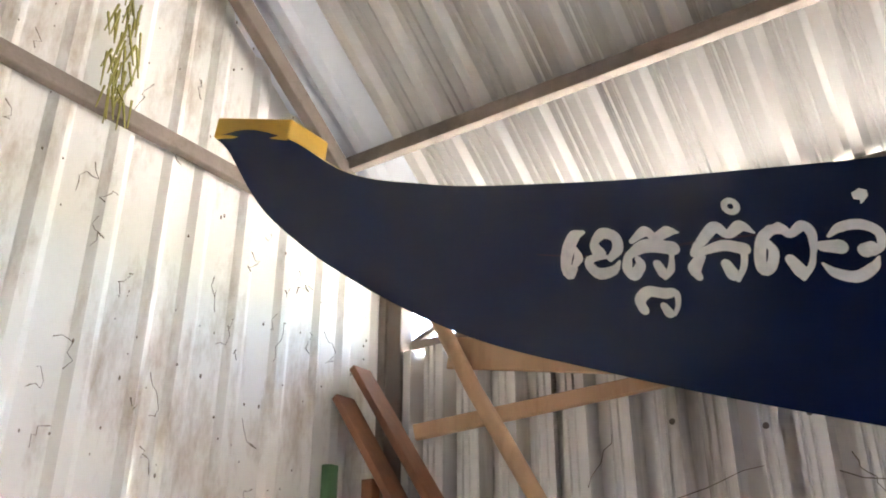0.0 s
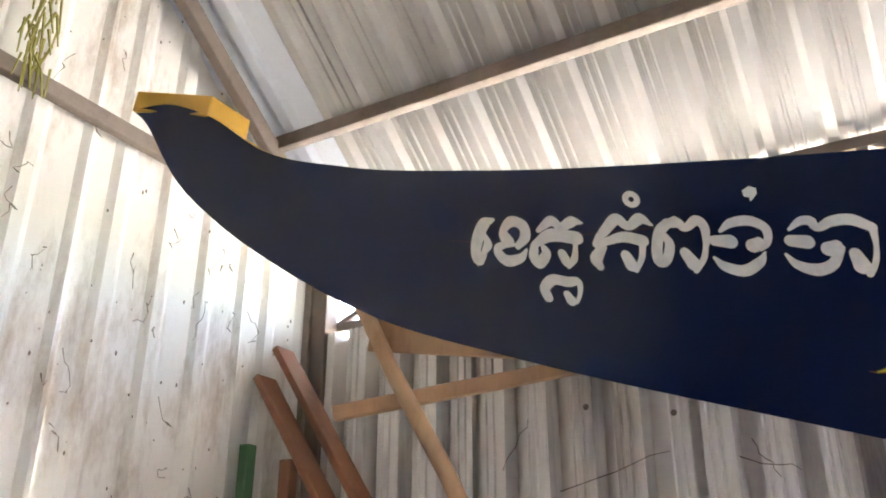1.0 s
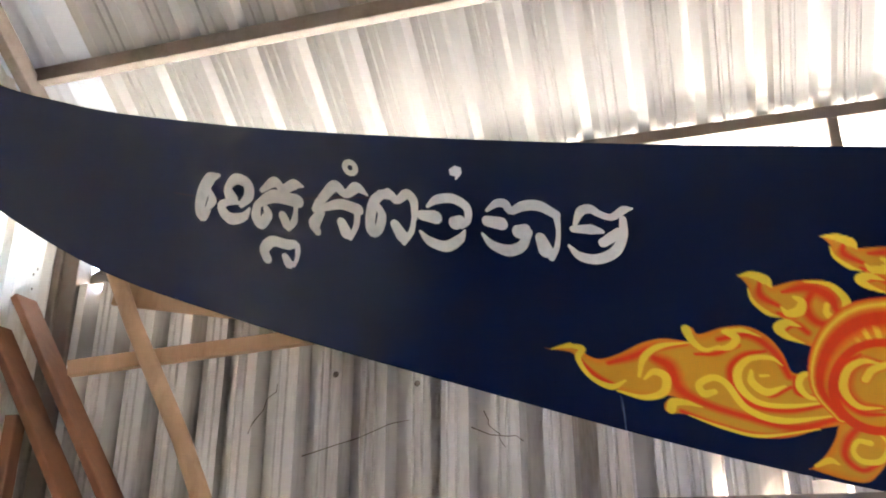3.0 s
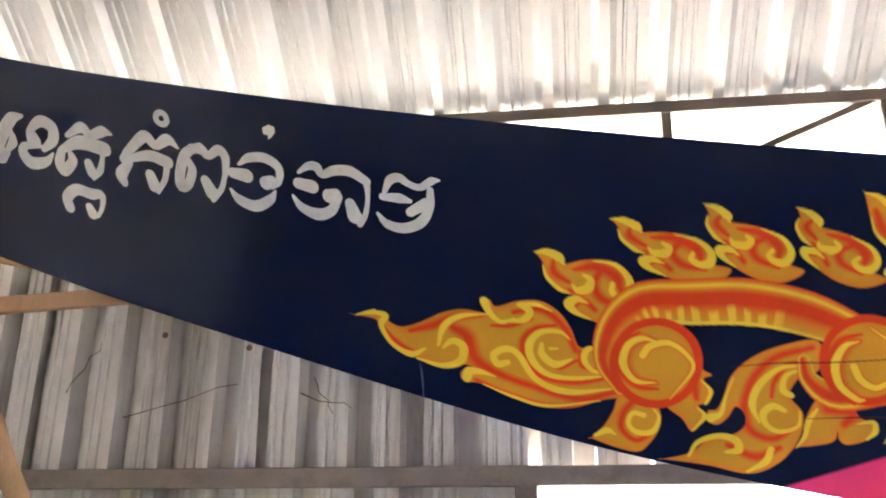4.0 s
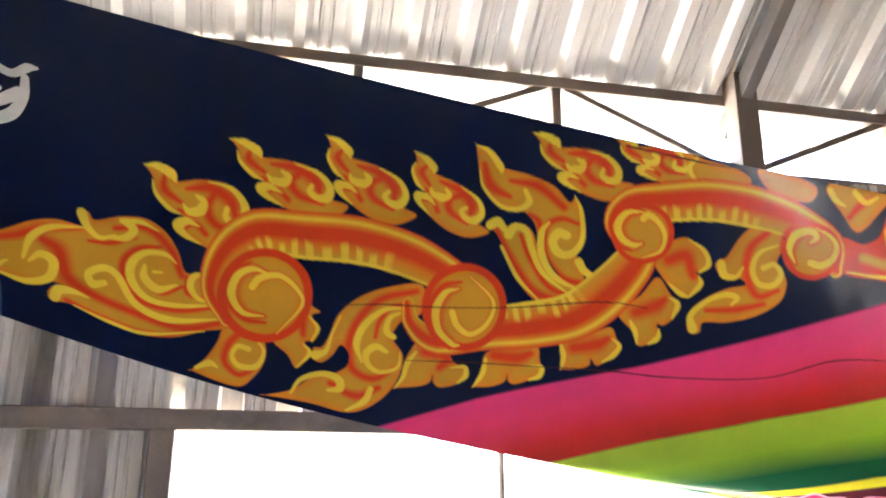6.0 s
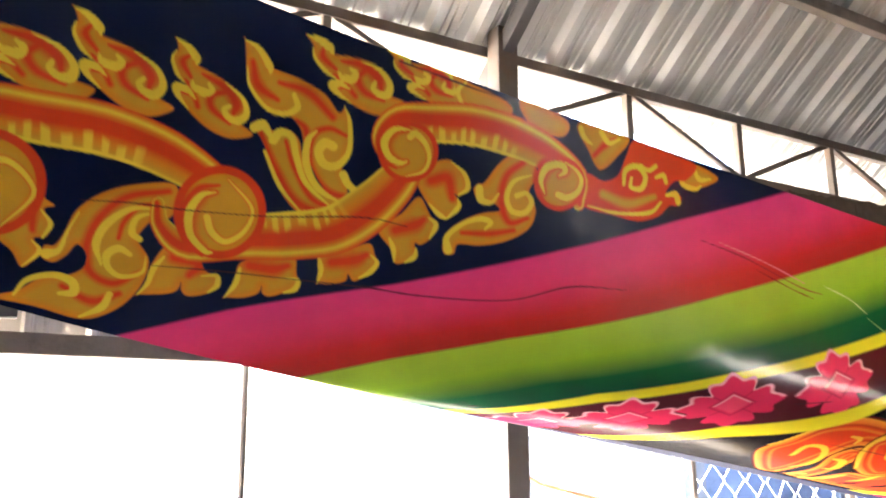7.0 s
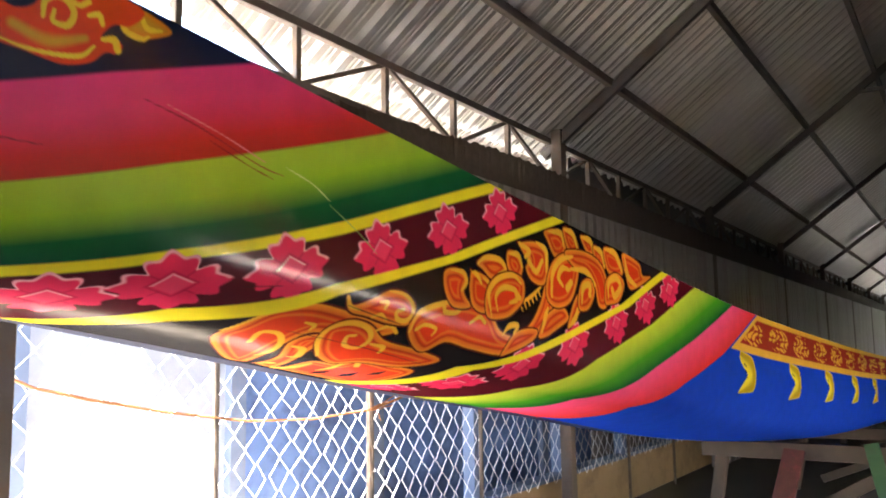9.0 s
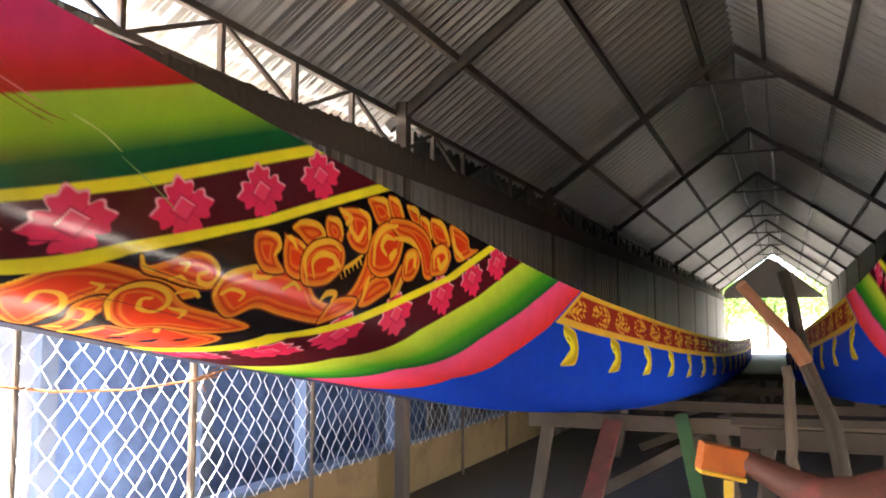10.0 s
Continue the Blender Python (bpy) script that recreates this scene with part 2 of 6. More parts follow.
# roof
run = math.hypot(1, SLOPE)
for name, sgn, e in (("roof_north", 1, EAVE), ("roof_south", -1, 2 * RIDGE_Y - EAVE)):
    L = abs(e - RIDGE_Y) * run
    x0 = WEST + 0.42
    if sgn > 0:
        r = ribbed(name, (EAST, RIDGE_Y, RIDGE_Z), (-1, 0, 0), (0, sgn, -SLOPE), L, EAST - x0, M_ROOF, pitch=0.235, height=0.034)
    else:
        r = ribbed(name, (x0, RIDGE_Y, RIDGE_Z), (1, 0, 0), (0, sgn, -SLOPE), L, EAST - x0, M_ROOF, pitch=0.235, height=0.034)
    tagged(r, "dusty corrugated metal roof sheets seen from below", "roof", kind="structure")
    if sgn > 0:
        r = ribbed("roof_edge_sheet", (x0 + 0.05, RIDGE_Y, RIDGE_Z - 0.012), (-1, 0, 0), (0, sgn, -SLOPE), L, 0.62, M_NEWROOF, pitch=0.3, height=0.02, minor=False)
    else:
        r = ribbed("roof_edge_sheet", (x0 - 0.57, RIDGE_Y, RIDGE_Z - 0.012), (1, 0, 0), (0, sgn, -SLOPE), L, 0.62, M_NEWROOF, pitch=0.3, height=0.02, minor=False)
    tagged(r, "cleaner bluish metal sheet along the gable edge", "roof", kind="structure")

# purlins
for y in (2.73, 1.9, 1.05):
    for yy in (y, 2 * RIDGE_Y - y):
        z = roof_z(yy) - 0.055
        ob = beam("purlin", (WEST + 0.15, yy, z), (EAST - 0.05, yy, z), 0.055, 0.075, M_BEAM if yy == 2.73 else M_DARKSTEEL)
        tagged(ob, "dusty purlin running under the roof sheets", "purlin", "purlins", "structure")

# rafters with collar ties over each column
for i, cx in enumerate(COLUMNS):
    fr = thing("roof_frame", "dark rafter pair with a collar tie", "roof frame", "roof frames", "structure")
    xx = -2.5 if i == 0 else cx
    for e in (EAVE - 0.15, 2 * RIDGE_Y - EAVE + 0.15):
        beam("rafter", (xx, RIDGE_Y, RIDGE_Z - 0.13), (xx, e, roof_z(e) - 0.13), 0.06, 0.09, M_DARKSTEEL if i else M_BEAM, fr)
    if i:
        d = 0.62
        beam("collar_tie", (xx, RIDGE_Y - d, roof_z(RIDGE_Y - d) - 0.14), (xx, RIDGE_Y + d, roof_z(RIDGE_Y + d) - 0.14), 0.04, 0.05, M_DARKSTEEL, fr)
        beam("king_post", (xx, RIDGE_Y, RIDGE_Z - 0.15), (xx, RIDGE_Y, RIDGE_Z - 0.15 - SLOPE * d), 0.03, 0.03, M_DARKSTEEL, fr)

# eave trusses and columns
CHORD = 3.47
for i, cx in enumerate(COLUMNS):
    for y, tag in ((NORTH + 0.1, "north"), (2 * RIDGE_Y - NORTH - 0.1, "south")):
        if tag == "south" and i == 0:
            continue
        c = beam("column", (cx, y - 0.07 if tag == "north" else y + 0.07, 0), (cx, y - 0.07 if tag == "north" else y + 0.07, CHORD + 0.1), 0.11, 0.1, M_STEEL, up=(0, 1, 0))
        tagged(c, "rust-brown square steel column of the shed", "column", "columns", "structure")
        if i + 1 < len(COLUMNS):
            nx = COLUMNS[i + 1]
            tr = thing("eave_truss", "slender brown steel lattice girder along the eaves", "truss", "eave trusses", "structure")
            lo = CHORD - 0.36
            beam("top_chord", (cx, y, CHORD), (nx, y, CHORD), 0.05, 0.055, M_STEEL, tr)
            beam("bottom_chord", (cx, y, lo), (nx, y, lo), 0.05, 0.05, M_STEEL, tr)
            step = (nx - cx) / 6
            for k in range(6):
                xa = cx + k * step
                if k:
                    beam("vertical", (xa, y, lo), (xa, y, CHORD), 0.042, 0.042, M_STEEL, tr, up=(0, 1, 0))
                za, zb = (lo, CHORD) if k % 2 == 0 else (CHORD, lo)
                beam("diagonal", (xa, y, za), (xa + step, y, zb), 0.03, 0.035, M_STEEL, tr, up=(0, 1, 0))

# gable wall of white sheets
west = thing("wall_west", "white painted corrugated gable wall, stained, with cobwebs", "wall", kind="structure")
y = SOUTH
k = 0
while y < NORTH - 0.01:
    w = min(0.94, NORTH - y)
    top = max(roof_z(y), roof_z(y + w)) + 0.02
    ribbed("sheet", (WEST + 0.004 * (k % 2), y, 0), (0, 1, 0), (0, 0, 1), min(top, RIDGE_Z), w + 0.03, M_WHITEWALL, west, 0.26, 0.02, seed=k, minor=False)
    y += w
    k += 1
g = beam("girt", (WEST + 0.06, SOUTH, 3.62), (WEST + 0.06, NORTH - 0.05, 3.60), 0.05, 0.07, M_BEAM)
tagged(g, "dusty timber girt across the white gable wall", "beam", kind="structure")
g = beam("girt", (WEST + 0.06, SOUTH, 1.9), (WEST + 0.06, NORTH - 0.05, 1.9), 0.05, 0.07, M_BEAM)
tagged(g, "dusty timber girt across the white gable wall", "beam", kind="structure")

# long north wall: full height beside the gable, upper half above the fence
north = thing("wall_north", "weathered grey-brown corrugated metal long wall, coloured darker where little light reaches", "wall", kind="structure")
x = WEST + 0.02
k = 0
while x < EAST - 0.01:
    w = min(0.94, EAST - x)
    if x < 0.2:
        w = min(w, 0.27 - x)
    # full height beyond x 12.4, added to keep daylight out
    z0 = 0.0 if x < 0.2 or x > 12.4 else GIRT
    z1 = 3.06 + 0.03 * math.sin(k * 2.1)
    # sheets beyond x 2.6 take the darker copy, shade put into colour
    ribbed("sheet", (x + w + 0.03, NORTH + 0.004 * (k % 2), z0), (-1, 0, 0), (0, 0, 1), z1 - z0, w + 0.05, M_SHEET if x < 2.6 else M_DIMSHEET, north, 0.2, 0.11, seed=k, lean=0.008)
    x += w
    k += 1
beam_n = beam("girt", (WEST + 0.05, NORTH - 0.05, GIRT), (2.65, NORTH - 0.05, GIRT), 0.06, 0.07, M_BEAM)
tagged(beam_n, "dusty pale timber rail across the metal wall", "beam", kind="structure")
dp = beam("door_post", (0.29, NORTH - 0.045, 0), (0.29, NORTH - 0.045, GIRT - 0.035), 0.08, 0.07, M_BEAM, up=(0, 1, 0))
tagged(dp, "worn timber post beside the opening", "post", kind="structure")
# board added behind the truss to keep outside light off the far roof
eb = beam("eave_lightblock", (8.3, NORTH + 0.22, 3.3), (EAST, NORTH + 0.22, 3.3), 0.03, 0.75, M_DARKSTEEL)
tagged(eb, "added dark board blocking light at the eaves behind the truss", "board", kind="structure")
rnd = random.Random(2)
net = thing("shade_net", "frayed dark shade net hung along the wall top", "net")
for b in range(9):
    verts, faces = [], []
    x0, x1 = (3.7, 7.7) if b == 0 else (7.7 + 5.05 * (b - 1), 7.7 + 5.05 * b)
    cnt = 110 if b < 2 else 40
    for i in range(cnt):
        xx = x0 + (x1 - x0) * i / (cnt - 1)
        top = min(3.12, 2.98 + 0.05 * (xx - 3.7)) + rnd.uniform(-0.012, 0.014)
        verts += [(xx, NORTH - 0.075, 2.86), (xx, NORTH - 0.07 + rnd.uniform(-0.008, 0.008), top), (xx, NORTH - 0.06, 2.86), (xx, NORTH - 0.06, top - 0.004)]
    for i in range(cnt - 1):
        a = i * 4
        faces += [(a, a + 4, a + 5, a + 1), (a + 1, a + 5, a + 7, a + 3), (a + 3, a + 7, a + 6, a + 2)]
    mesh_object("net_length", verts, faces, M_NET, net)
ct = beam("corner_trim", (WEST + 0.03, NORTH - 0.015, 0), (WEST + 0.03, NORTH - 0.015, 3.5), 0.07, 0.05, M_BEAM, up=(0, 1, 0))
tagged(ct, "dark timber corner post between the two walls", "post", kind="structure")
# mostly out of view; closed, dark and gapped low to set the hull's light
south = thing("wall_south", "dark corrugated metal long wall, mostly out of view, gapped low for light", "wall", kind="structure")
x = WEST
k = 0
while x < EAST - 0.01:
    w = min(0.94, EAST - x)
    z0 = 0.58 if 2.4 < x < 9.5 else 0.0
    ribbed("sheet", (x, 2 * RIDGE_Y - NORTH, z0), (1, 0, 0), (0, 0, 1), 3.6 - z0, w + 0.03, M_DIMSHEET, south, 0.235, 0.035, seed=k)
    x += w
    k += 1

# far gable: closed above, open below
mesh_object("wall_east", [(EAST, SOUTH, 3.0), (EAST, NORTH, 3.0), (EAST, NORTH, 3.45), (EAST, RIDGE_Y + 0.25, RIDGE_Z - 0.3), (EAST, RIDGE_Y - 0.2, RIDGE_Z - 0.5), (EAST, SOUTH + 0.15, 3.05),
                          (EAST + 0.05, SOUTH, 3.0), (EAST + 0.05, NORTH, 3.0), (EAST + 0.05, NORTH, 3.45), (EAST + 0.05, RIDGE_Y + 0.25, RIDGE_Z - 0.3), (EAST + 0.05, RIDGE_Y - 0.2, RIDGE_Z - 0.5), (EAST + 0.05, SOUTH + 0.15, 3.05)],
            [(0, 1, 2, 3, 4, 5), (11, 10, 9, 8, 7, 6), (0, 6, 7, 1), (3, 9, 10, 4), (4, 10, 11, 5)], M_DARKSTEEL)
tagged(bpy.data.objects["wall_east"], "dark sheeted far gable above the open end", "wall", kind="structure")


# ---- the racing boat ----
HK = np.array([-1.946, -1.78, -1.65, -1.45, -1.15, -0.75, -0.2, 0.5, 1.3, 2.2, 3.2, 4.3, 5.6, 8, 12, 18, 21])
H_SHEER = np.array([3.248, 3.223, 3.16, 2.999, 2.863, 2.734, 2.588, 2.466, 2.327, 2.212, 2.115, 1.99, 1.832, 1.638, 1.42, 1.3, 1.3])
H_KEEL = np.array([3.233, 2.974, 2.835, 2.676, 2.49, 2.326, 2.136, 1.926, 1.765, 1.631, 1.47, 1.309, 1.102, 0.849, 0.66, 0.6, 0.65])
H_SIDE = np.array([1.47, 1.487, 1.523, 1.55, 1.559, 1.545, 1.509, 1.524, 1.482, 1.441, 1.436, 1.403, 1.317, 1.17, 0.978, 0.849, 0.85])
H_HALF = np.array([0.06, 0.07, 0.085, 0.11, 0.155, 0.205, 0.26, 0.32, 0.375, 0.42, 0.46, 0.495, 0.53, 0.58, 0.6, 0.5, 0.42])


def along(x, ys):
    d = np.gradient(ys, HK)
    i = np.clip(np.searchsorted(HK, x) - 1, 0, len(HK) - 2)
    h = HK[i + 1] - HK[i]
    s = (x - HK[i]) / h
    return (1 + 2 * s) * (1 - s) ** 2 * ys[i] + s * (1 - s) ** 2 * h * d[i] + s * s * (3 - 2 * s) * ys[i + 1] + s * s * (s - 1) * h * d[i + 1]


def hull_grid(xs, rows, far=False):
    """Points of one side of the hull: stations xs by rows from sheer to keel, and the girth from the sheer."""
    xs = np.asarray(xs, float)
    v = 1 - (1 - np.linspace(0, 1, rows)) ** 1.8
    zs, zk, ys, hw = [along(xs, a)[:, None] for a in (H_SHEER, H_KEEL, H_SIDE, H_HALF)]
    b = np.clip((2.4 - xs) / 1.4, 0, 1)[:, None]
    b = b * b * (3 - 2 * b)
    inset = b * v + (1 - b) * (1 - np.sqrt(1 - v ** 9))
    y = ys + hw * (2 - inset if far else inset)
    z = zs - (zs - zk) * v
    w = np.concatenate([np.zeros((len(xs), 1)), np.cumsum(np.hypot(np.diff(y, axis=1), np.diff(z, axis=1)), 1)], 1)
    return np.stack([np.repeat(xs[:, None], rows, 1), y, z], -1), w


def hull_point(x, w, lift=0.0):
    """Places on the painted side at x and girth w, raised by lift."""
    x, w = np.atleast_1d(x).astype(float), np.atleast_1d(w).astype(float)
    P, W = hull_grid(x, 160)
    out = np.zeros((len(x), 3))
    for i in range(len(x)):
        out[i] = [np.interp(w[i], W[i], P[i, :, k]) for k in range(3)]
        j = min(max(np.searchsorted(W[i], w[i]), 1), 158)
        t = P[i, j + 1] - P[i, j - 1]
        n = np.cross((1, -0.03, -0.15), t)
        out[i] += -n / np.linalg.norm(n) * lift * np.sign(-n[1])*-1
    return out


NAVY, PINK, RED = (0.001, 0.006, 0.036), (0.86, 0.055, 0.24), (0.66, 0.03, 0.03)
LIME, DEEP, YELLOW = (0.42, 0.6, 0.05), (0.005, 0.11, 0.03), (0.86, 0.76, 0.03)
MAROON, BLACK, BLUE = (0.085, 0.008, 0.014), (0.012, 0.008, 0.008), (0.008, 0.055, 0.46)
ORANGE, AMBER, FLAME, PALE = (0.76, 0.24, 0.02), (0.66, 0.34, 0.03), (0.76, 0.06, 0.015), (0.9, 0.62, 0.06)
GILT, LIT = (0.87, 0.66, 0.06), (0.86, 0.46, 0.04)
# body and rim of each kind of painted leaf
LEAF, EMBER, DISC, HOT = (AMBER, ORANGE), (FLAME, FLAME), (AMBER, (0.72, 0.3, 0.02)), ((0.74, 0.05, 0.012), (0.84, 0.3, 0.03), (0.1, 0.008, 0.006))


class Painting:
    """Brushwork on the hull, worked out point by point: x along the boat, w the girth below the sheer."""

    def __init__(self, x, w, base):
        self.x, self.w = x, w
        self.c = np.tile(np.array(base, float), (len(x), 1))

    def lay(self, mask, colour):
        a = np.clip(mask, 0, 1)[:, None]
        self.c = self.c * (1 - a) + np.asarray(colour, float) * a

    def band(self, left, right, colours, stops):
        xl, xr = np.interp(self.w, *left), np.interp(self.w, *right)
        u = np.clip((self.x - xl) / np.maximum(xr - xl, 1e-3), 0, 1)
        col = np.stack([np.interp(u, stops, [c[k] for c in colours]) for k in range(3)], 1)
        self.lay(((self.x - xl) / 0.013 + 0.5).clip(0, 1) * ((xr - self.x) / 0.013 + 0.5).clip(0, 1), col)

    def near(self, pts, pad):
        lo, hi = np.min(pts, 0) - pad, np.max(pts, 0) + pad
        return np.nonzero((self.x > lo[0]) & (self.x < hi[0]) & (self.w > lo[1]) & (self.w < hi[1]))[0]

    def put(self, idx, mask, colour):
        a = np.clip(mask, 0, 1)[:, None]
        self.c[idx] = self.c[idx] * (1 - a) + np.asarray(colour, float) * a

    def spine(self, pts, widths, pad):
        P = smooth_line(pts, 40)
        R = np.interp(np.linspace(0, 1, len(P)), np.linspace(0, 1, len(widths)), widths)
        idx = self.near(P, max(R) + pad)
        if not len(idx):
            return idx, None, None, None
        best = np.full(len(idx), 1e9)
        side, s, r = np.zeros(len(idx)), np.zeros(len(idx)), np.ones(len(idx))
        q = np.stack([self.x[idx], self.w[idx]], 1)
        for i in range(len(P) - 1):
            d = P[i + 1] - P[i]
            t = np.clip(((q - P[i]) @ d) / (d @ d + 1e-12), 0, 1)
            e = q - P[i] - t[:, None] * d
            dist = np.hypot(e[:, 0], e[:, 1])
            m = dist < best
            best[m] = dist[m]
            side[m] = np.sign(d[0] * e[m, 1] - d[1] * e[m, 0])
            s[m] = (i + t[m]) / (len(P) - 1)
            r[m] = R[i] + (R[i + 1] - R[i]) * t[m]
        return idx, best, s, (side, r)

    def stroke(self, pts, widths, colour, soft=0.002):
        idx, dist, s, more = self.spine(pts, widths, 0.01)
        if len(idx):
            self.put(idx, (more[1] - dist) / soft + 0.5, colour)

    def leaf(self, pts, widths, flip=1, body=(FLAME, ORANGE, AMBER), rim=YELLOW, lines=True):
        """A tapering tongue: red on one flank, amber on the other, with a light rim."""
        idx, dist, s, more = self.spine(pts, widths, 0.01)
        if not len(idx):
            return
        side, r = more
        q = side * dist / np.maximum(r, 1e-4) * flip
        inside = (r - dist) / 0.0025 + 0.5
        col = np.stack([np.interp(q, (-1, -0.75, -0.3, 0.2, 1), [body[1][k], body[0][k], body[0][k], body[1][k], body[2][k]]) for k in range(3)], 1)
        self.put(idx, inside, col)
        if lines:
            edge = np.clip((0.0065 - (r - dist)) / 0.003, 0, 1) * np.clip(r / 0.016, 0, 1) * (q > 0.1)
            self.put(idx, np.minimum(edge, inside), rim)

    def fill(self, outline, tones):
        """A closed shape with a smooth outline, its body shading off to the rim; a doubled point makes a sharp tip."""
        body, rim = tones[:2]
        P = np.array(outline, float)
        n = len(P)
        t = np.linspace(0, 1, 6)[:-1, None]
        loop = []
        for i in range(n):
            a, b, c, d = P[i - 1], P[i], P[(i + 1) % n], P[(i + 2) % n]
            loop.append(0.5 * (2 * b + (c - a) * t + (2 * a - 5 * b + 4 * c - d) * t ** 2 + (3 * b - a - 3 * c + d) * t ** 3))
        L = np.concatenate(loop)
        idx = self.near(L, 0.006)
        if not len(idx):
            return
        x, w = self.x[idx], self.w[idx]
        dist, inside = np.full(len(idx), 1e9), np.zeros(len(idx), bool)
        for (ax, aw), (bx, bw) in zip(L, np.roll(L, -1, 0)):
            dx, dw = bx - ax, bw - aw
            u = np.clip(((x - ax) * dx + (w - aw) * dw) / (dx * dx + dw * dw + 1e-12), 0, 1)
            dist = np.minimum(dist, np.hypot(x - ax - u * dx, w - aw - u * dw))
            if aw != bw:
                inside ^= ((aw > w) != (bw > w)) & (x < (w - aw) / (bw - aw) * dx + ax)
        depth = np.where(inside, dist, -dist)
        u = np.clip(depth / 0.016, 0, 1)[:, None]
        if len(tones) > 2:
            self.put(idx, depth / 0.003 + 2.5, tones[2])
            u = np.clip(depth / 0.028, 0, 1)[:, None]
        self.put(idx, depth / 0.003 + 0.5, np.asarray(rim) * (1 - u) + np.asarray(body) * u)
        if len(tones) > 2:
            self.put(idx, np.clip(1 - np.abs(depth - 0.021) / 0.006, 0, 1) * 0.75, (0.4, 0.015, 0.008))
            self.put(idx, np.clip(1 - np.abs(depth - 0.033) / 0.007, 0, 1) * 0.6, tones[1])

    def glow(self, pts, widths, colour=FLAME):
        """A soft brush stroke that melts into the ground, kept to what is already painted in warm colours."""
        idx, dist, s, more = self.spine(pts, widths, 0.012)
        if len(idx):
            warm = np.clip(self.c[idx, 0] / 0.3 - 0.5, 0, 1)
            self.put(idx, np.clip(1.25 - dist / more[1] * 0.9, 0, 1) * warm, colour)

    def flame(self, tip, foot, root):
        """A flame: hooked tip, round cheek and curled foot, laid out from three points."""
        tip, foot, root = np.array(tip), np.array(foot), np.array(root)
        k = math.sqrt(np.hypot(*(foot - tip)) * np.hypot(*(root - foot)))

        def at(pts):
            return [tip + a * (foot - tip) + b * (root - tip) for a, b in pts]

        self.fill(at([(0.00, 0.00), (0.00, 0.00), (-0.29, 0.27), (-0.28, 0.38), (-0.11, 0.35), (-0.50, 0.69), (-0.82, 1.05), (-0.76, 1.18), (-0.44, 1.14), (-0.24, 1.09), (-0.39, 1.31), (0.36, 0.94), (0.82, 0.58), (1.02, 0.30), (1.04, 0.13), (1.06, 0.04), (1.05, -0.04), (0.78, 0.10), (0.64, 0.26), (0.62, 0.34), (0.62, 0.14), (0.57, -0.03), (0.38, -0.03), (0.15, 0.03)]), LEAF)
        self.glow(at([(-0.08, 0.22), (0.27, 0.11), (0.33, 0.25)]), [0.030 * k, 0.090 * k, 0.040 * k])
        self.glow(at([(-0.08, 0.43), (-0.48, 0.80), (-0.50, 1.00), (-0.21, 0.96)]), [0.030 * k, 0.120 * k, 0.140 * k, 0.060 * k])
        self.glow(at([(-0.38, 0.80), (0.07, 0.59), (0.31, 0.61), (0.09, 0.91)]), [0.050 * k, 0.100 * k, 0.090 * k, 0.040 * k])
        self.glow(at([(1.01, 0.03), (0.63, 0.29), (0.70, 0.38)]), [0.030 * k, 0.050 * k, 0.060 * k])
        self.glow(at([(0.53, 0.17), (0.46, 0.32), (0.12, 0.58)]), [0.030 * k, 0.050 * k, 0.050 * k])
        self.stroke(at([(0.00, 0.00), (-0.18, 0.19), (-0.20, 0.32), (-0.09, 0.33)]), [0.010 * k, 0.060 * k, 0.080 * k, 0.020 * k], GILT)
        self.stroke(at([(0.24, -0.00), (0.51, -0.05), (0.65, 0.03), (0.62, 0.15)]), [0.010 * k, 0.030 * k, 0.040 * k, 0.010 * k], GILT)
        self.stroke(at([(-0.08, 0.54), (-0.04, 0.59), (0.23, 0.47), (0.42, 0.30), (0.33, 0.27)]), [0.030 * k, 0.060 * k, 0.080 * k, 0.060 * k, 0.010 * k], GILT)
        self.stroke(at([(-0.60, 0.81), (-0.80, 1.10), (-0.62, 1.18), (-0.23, 1.05), (-0.00, 0.88), (-0.03, 0.81), (-0.25, 0.89)]), [0.010 * k, 0.040 * k, 0.060 * k, 0.080 * k, 0.060 * k, 0.050 * k, 0.040 * k], GILT)
        self.stroke(at([(0.62, 0.34), (0.68, 0.20), (0.92, 0.04), (1.05, 0.06), (1.03, 0.23)]), [0.010 * k, 0.060 * k, 0.090 * k, 0.050 * k, 0.010 * k], GILT)

    def arch(self, pts, widths, inner, start, stop):
        """The thick stem of a scroll: red back with a gold line, brushed yellow flutes on the inner side from start to stop."""
        idx, dist, s, more = self.spine(pts, widths, 0.01)
        if not len(idx):
            return
        side, r = more
        q = side * dist / r * inner
        inside = (r - dist) / 0.003 + 0.5
        cols = (FLAME, ORANGE, GILT, ORANGE, FLAME, FLAME, ORANGE, AMBER, GILT)
        at = (-1, -0.86, -0.7, -0.54, -0.34, 0.1, 0.45, 0.8, 1)
        col = np.stack([np.interp(q, at, [c[k] for c in cols]) for k in range(3)], 1)
        self.put(idx, inside, col)
        run = np.clip((s - start) / 0.05, 0, 1) * np.clip((stop - s) / 0.05, 0, 1)
        ray = np.sin(s * 175 + 0.6 * np.sin(s * 40))
        reach = 0.22 + 0.14 * np.sin(s * 61)
        self.put(idx, np.minimum(inside, np.clip(ray * 1.6 + 0.5, 0, 1) * np.clip((q - reach) / 0.25, 0, 1) * run * 0.85), GILT)
        self.put(idx, np.minimum(inside, np.clip((q - 0.84) / 0.05, 0, 1) * run), GILT)

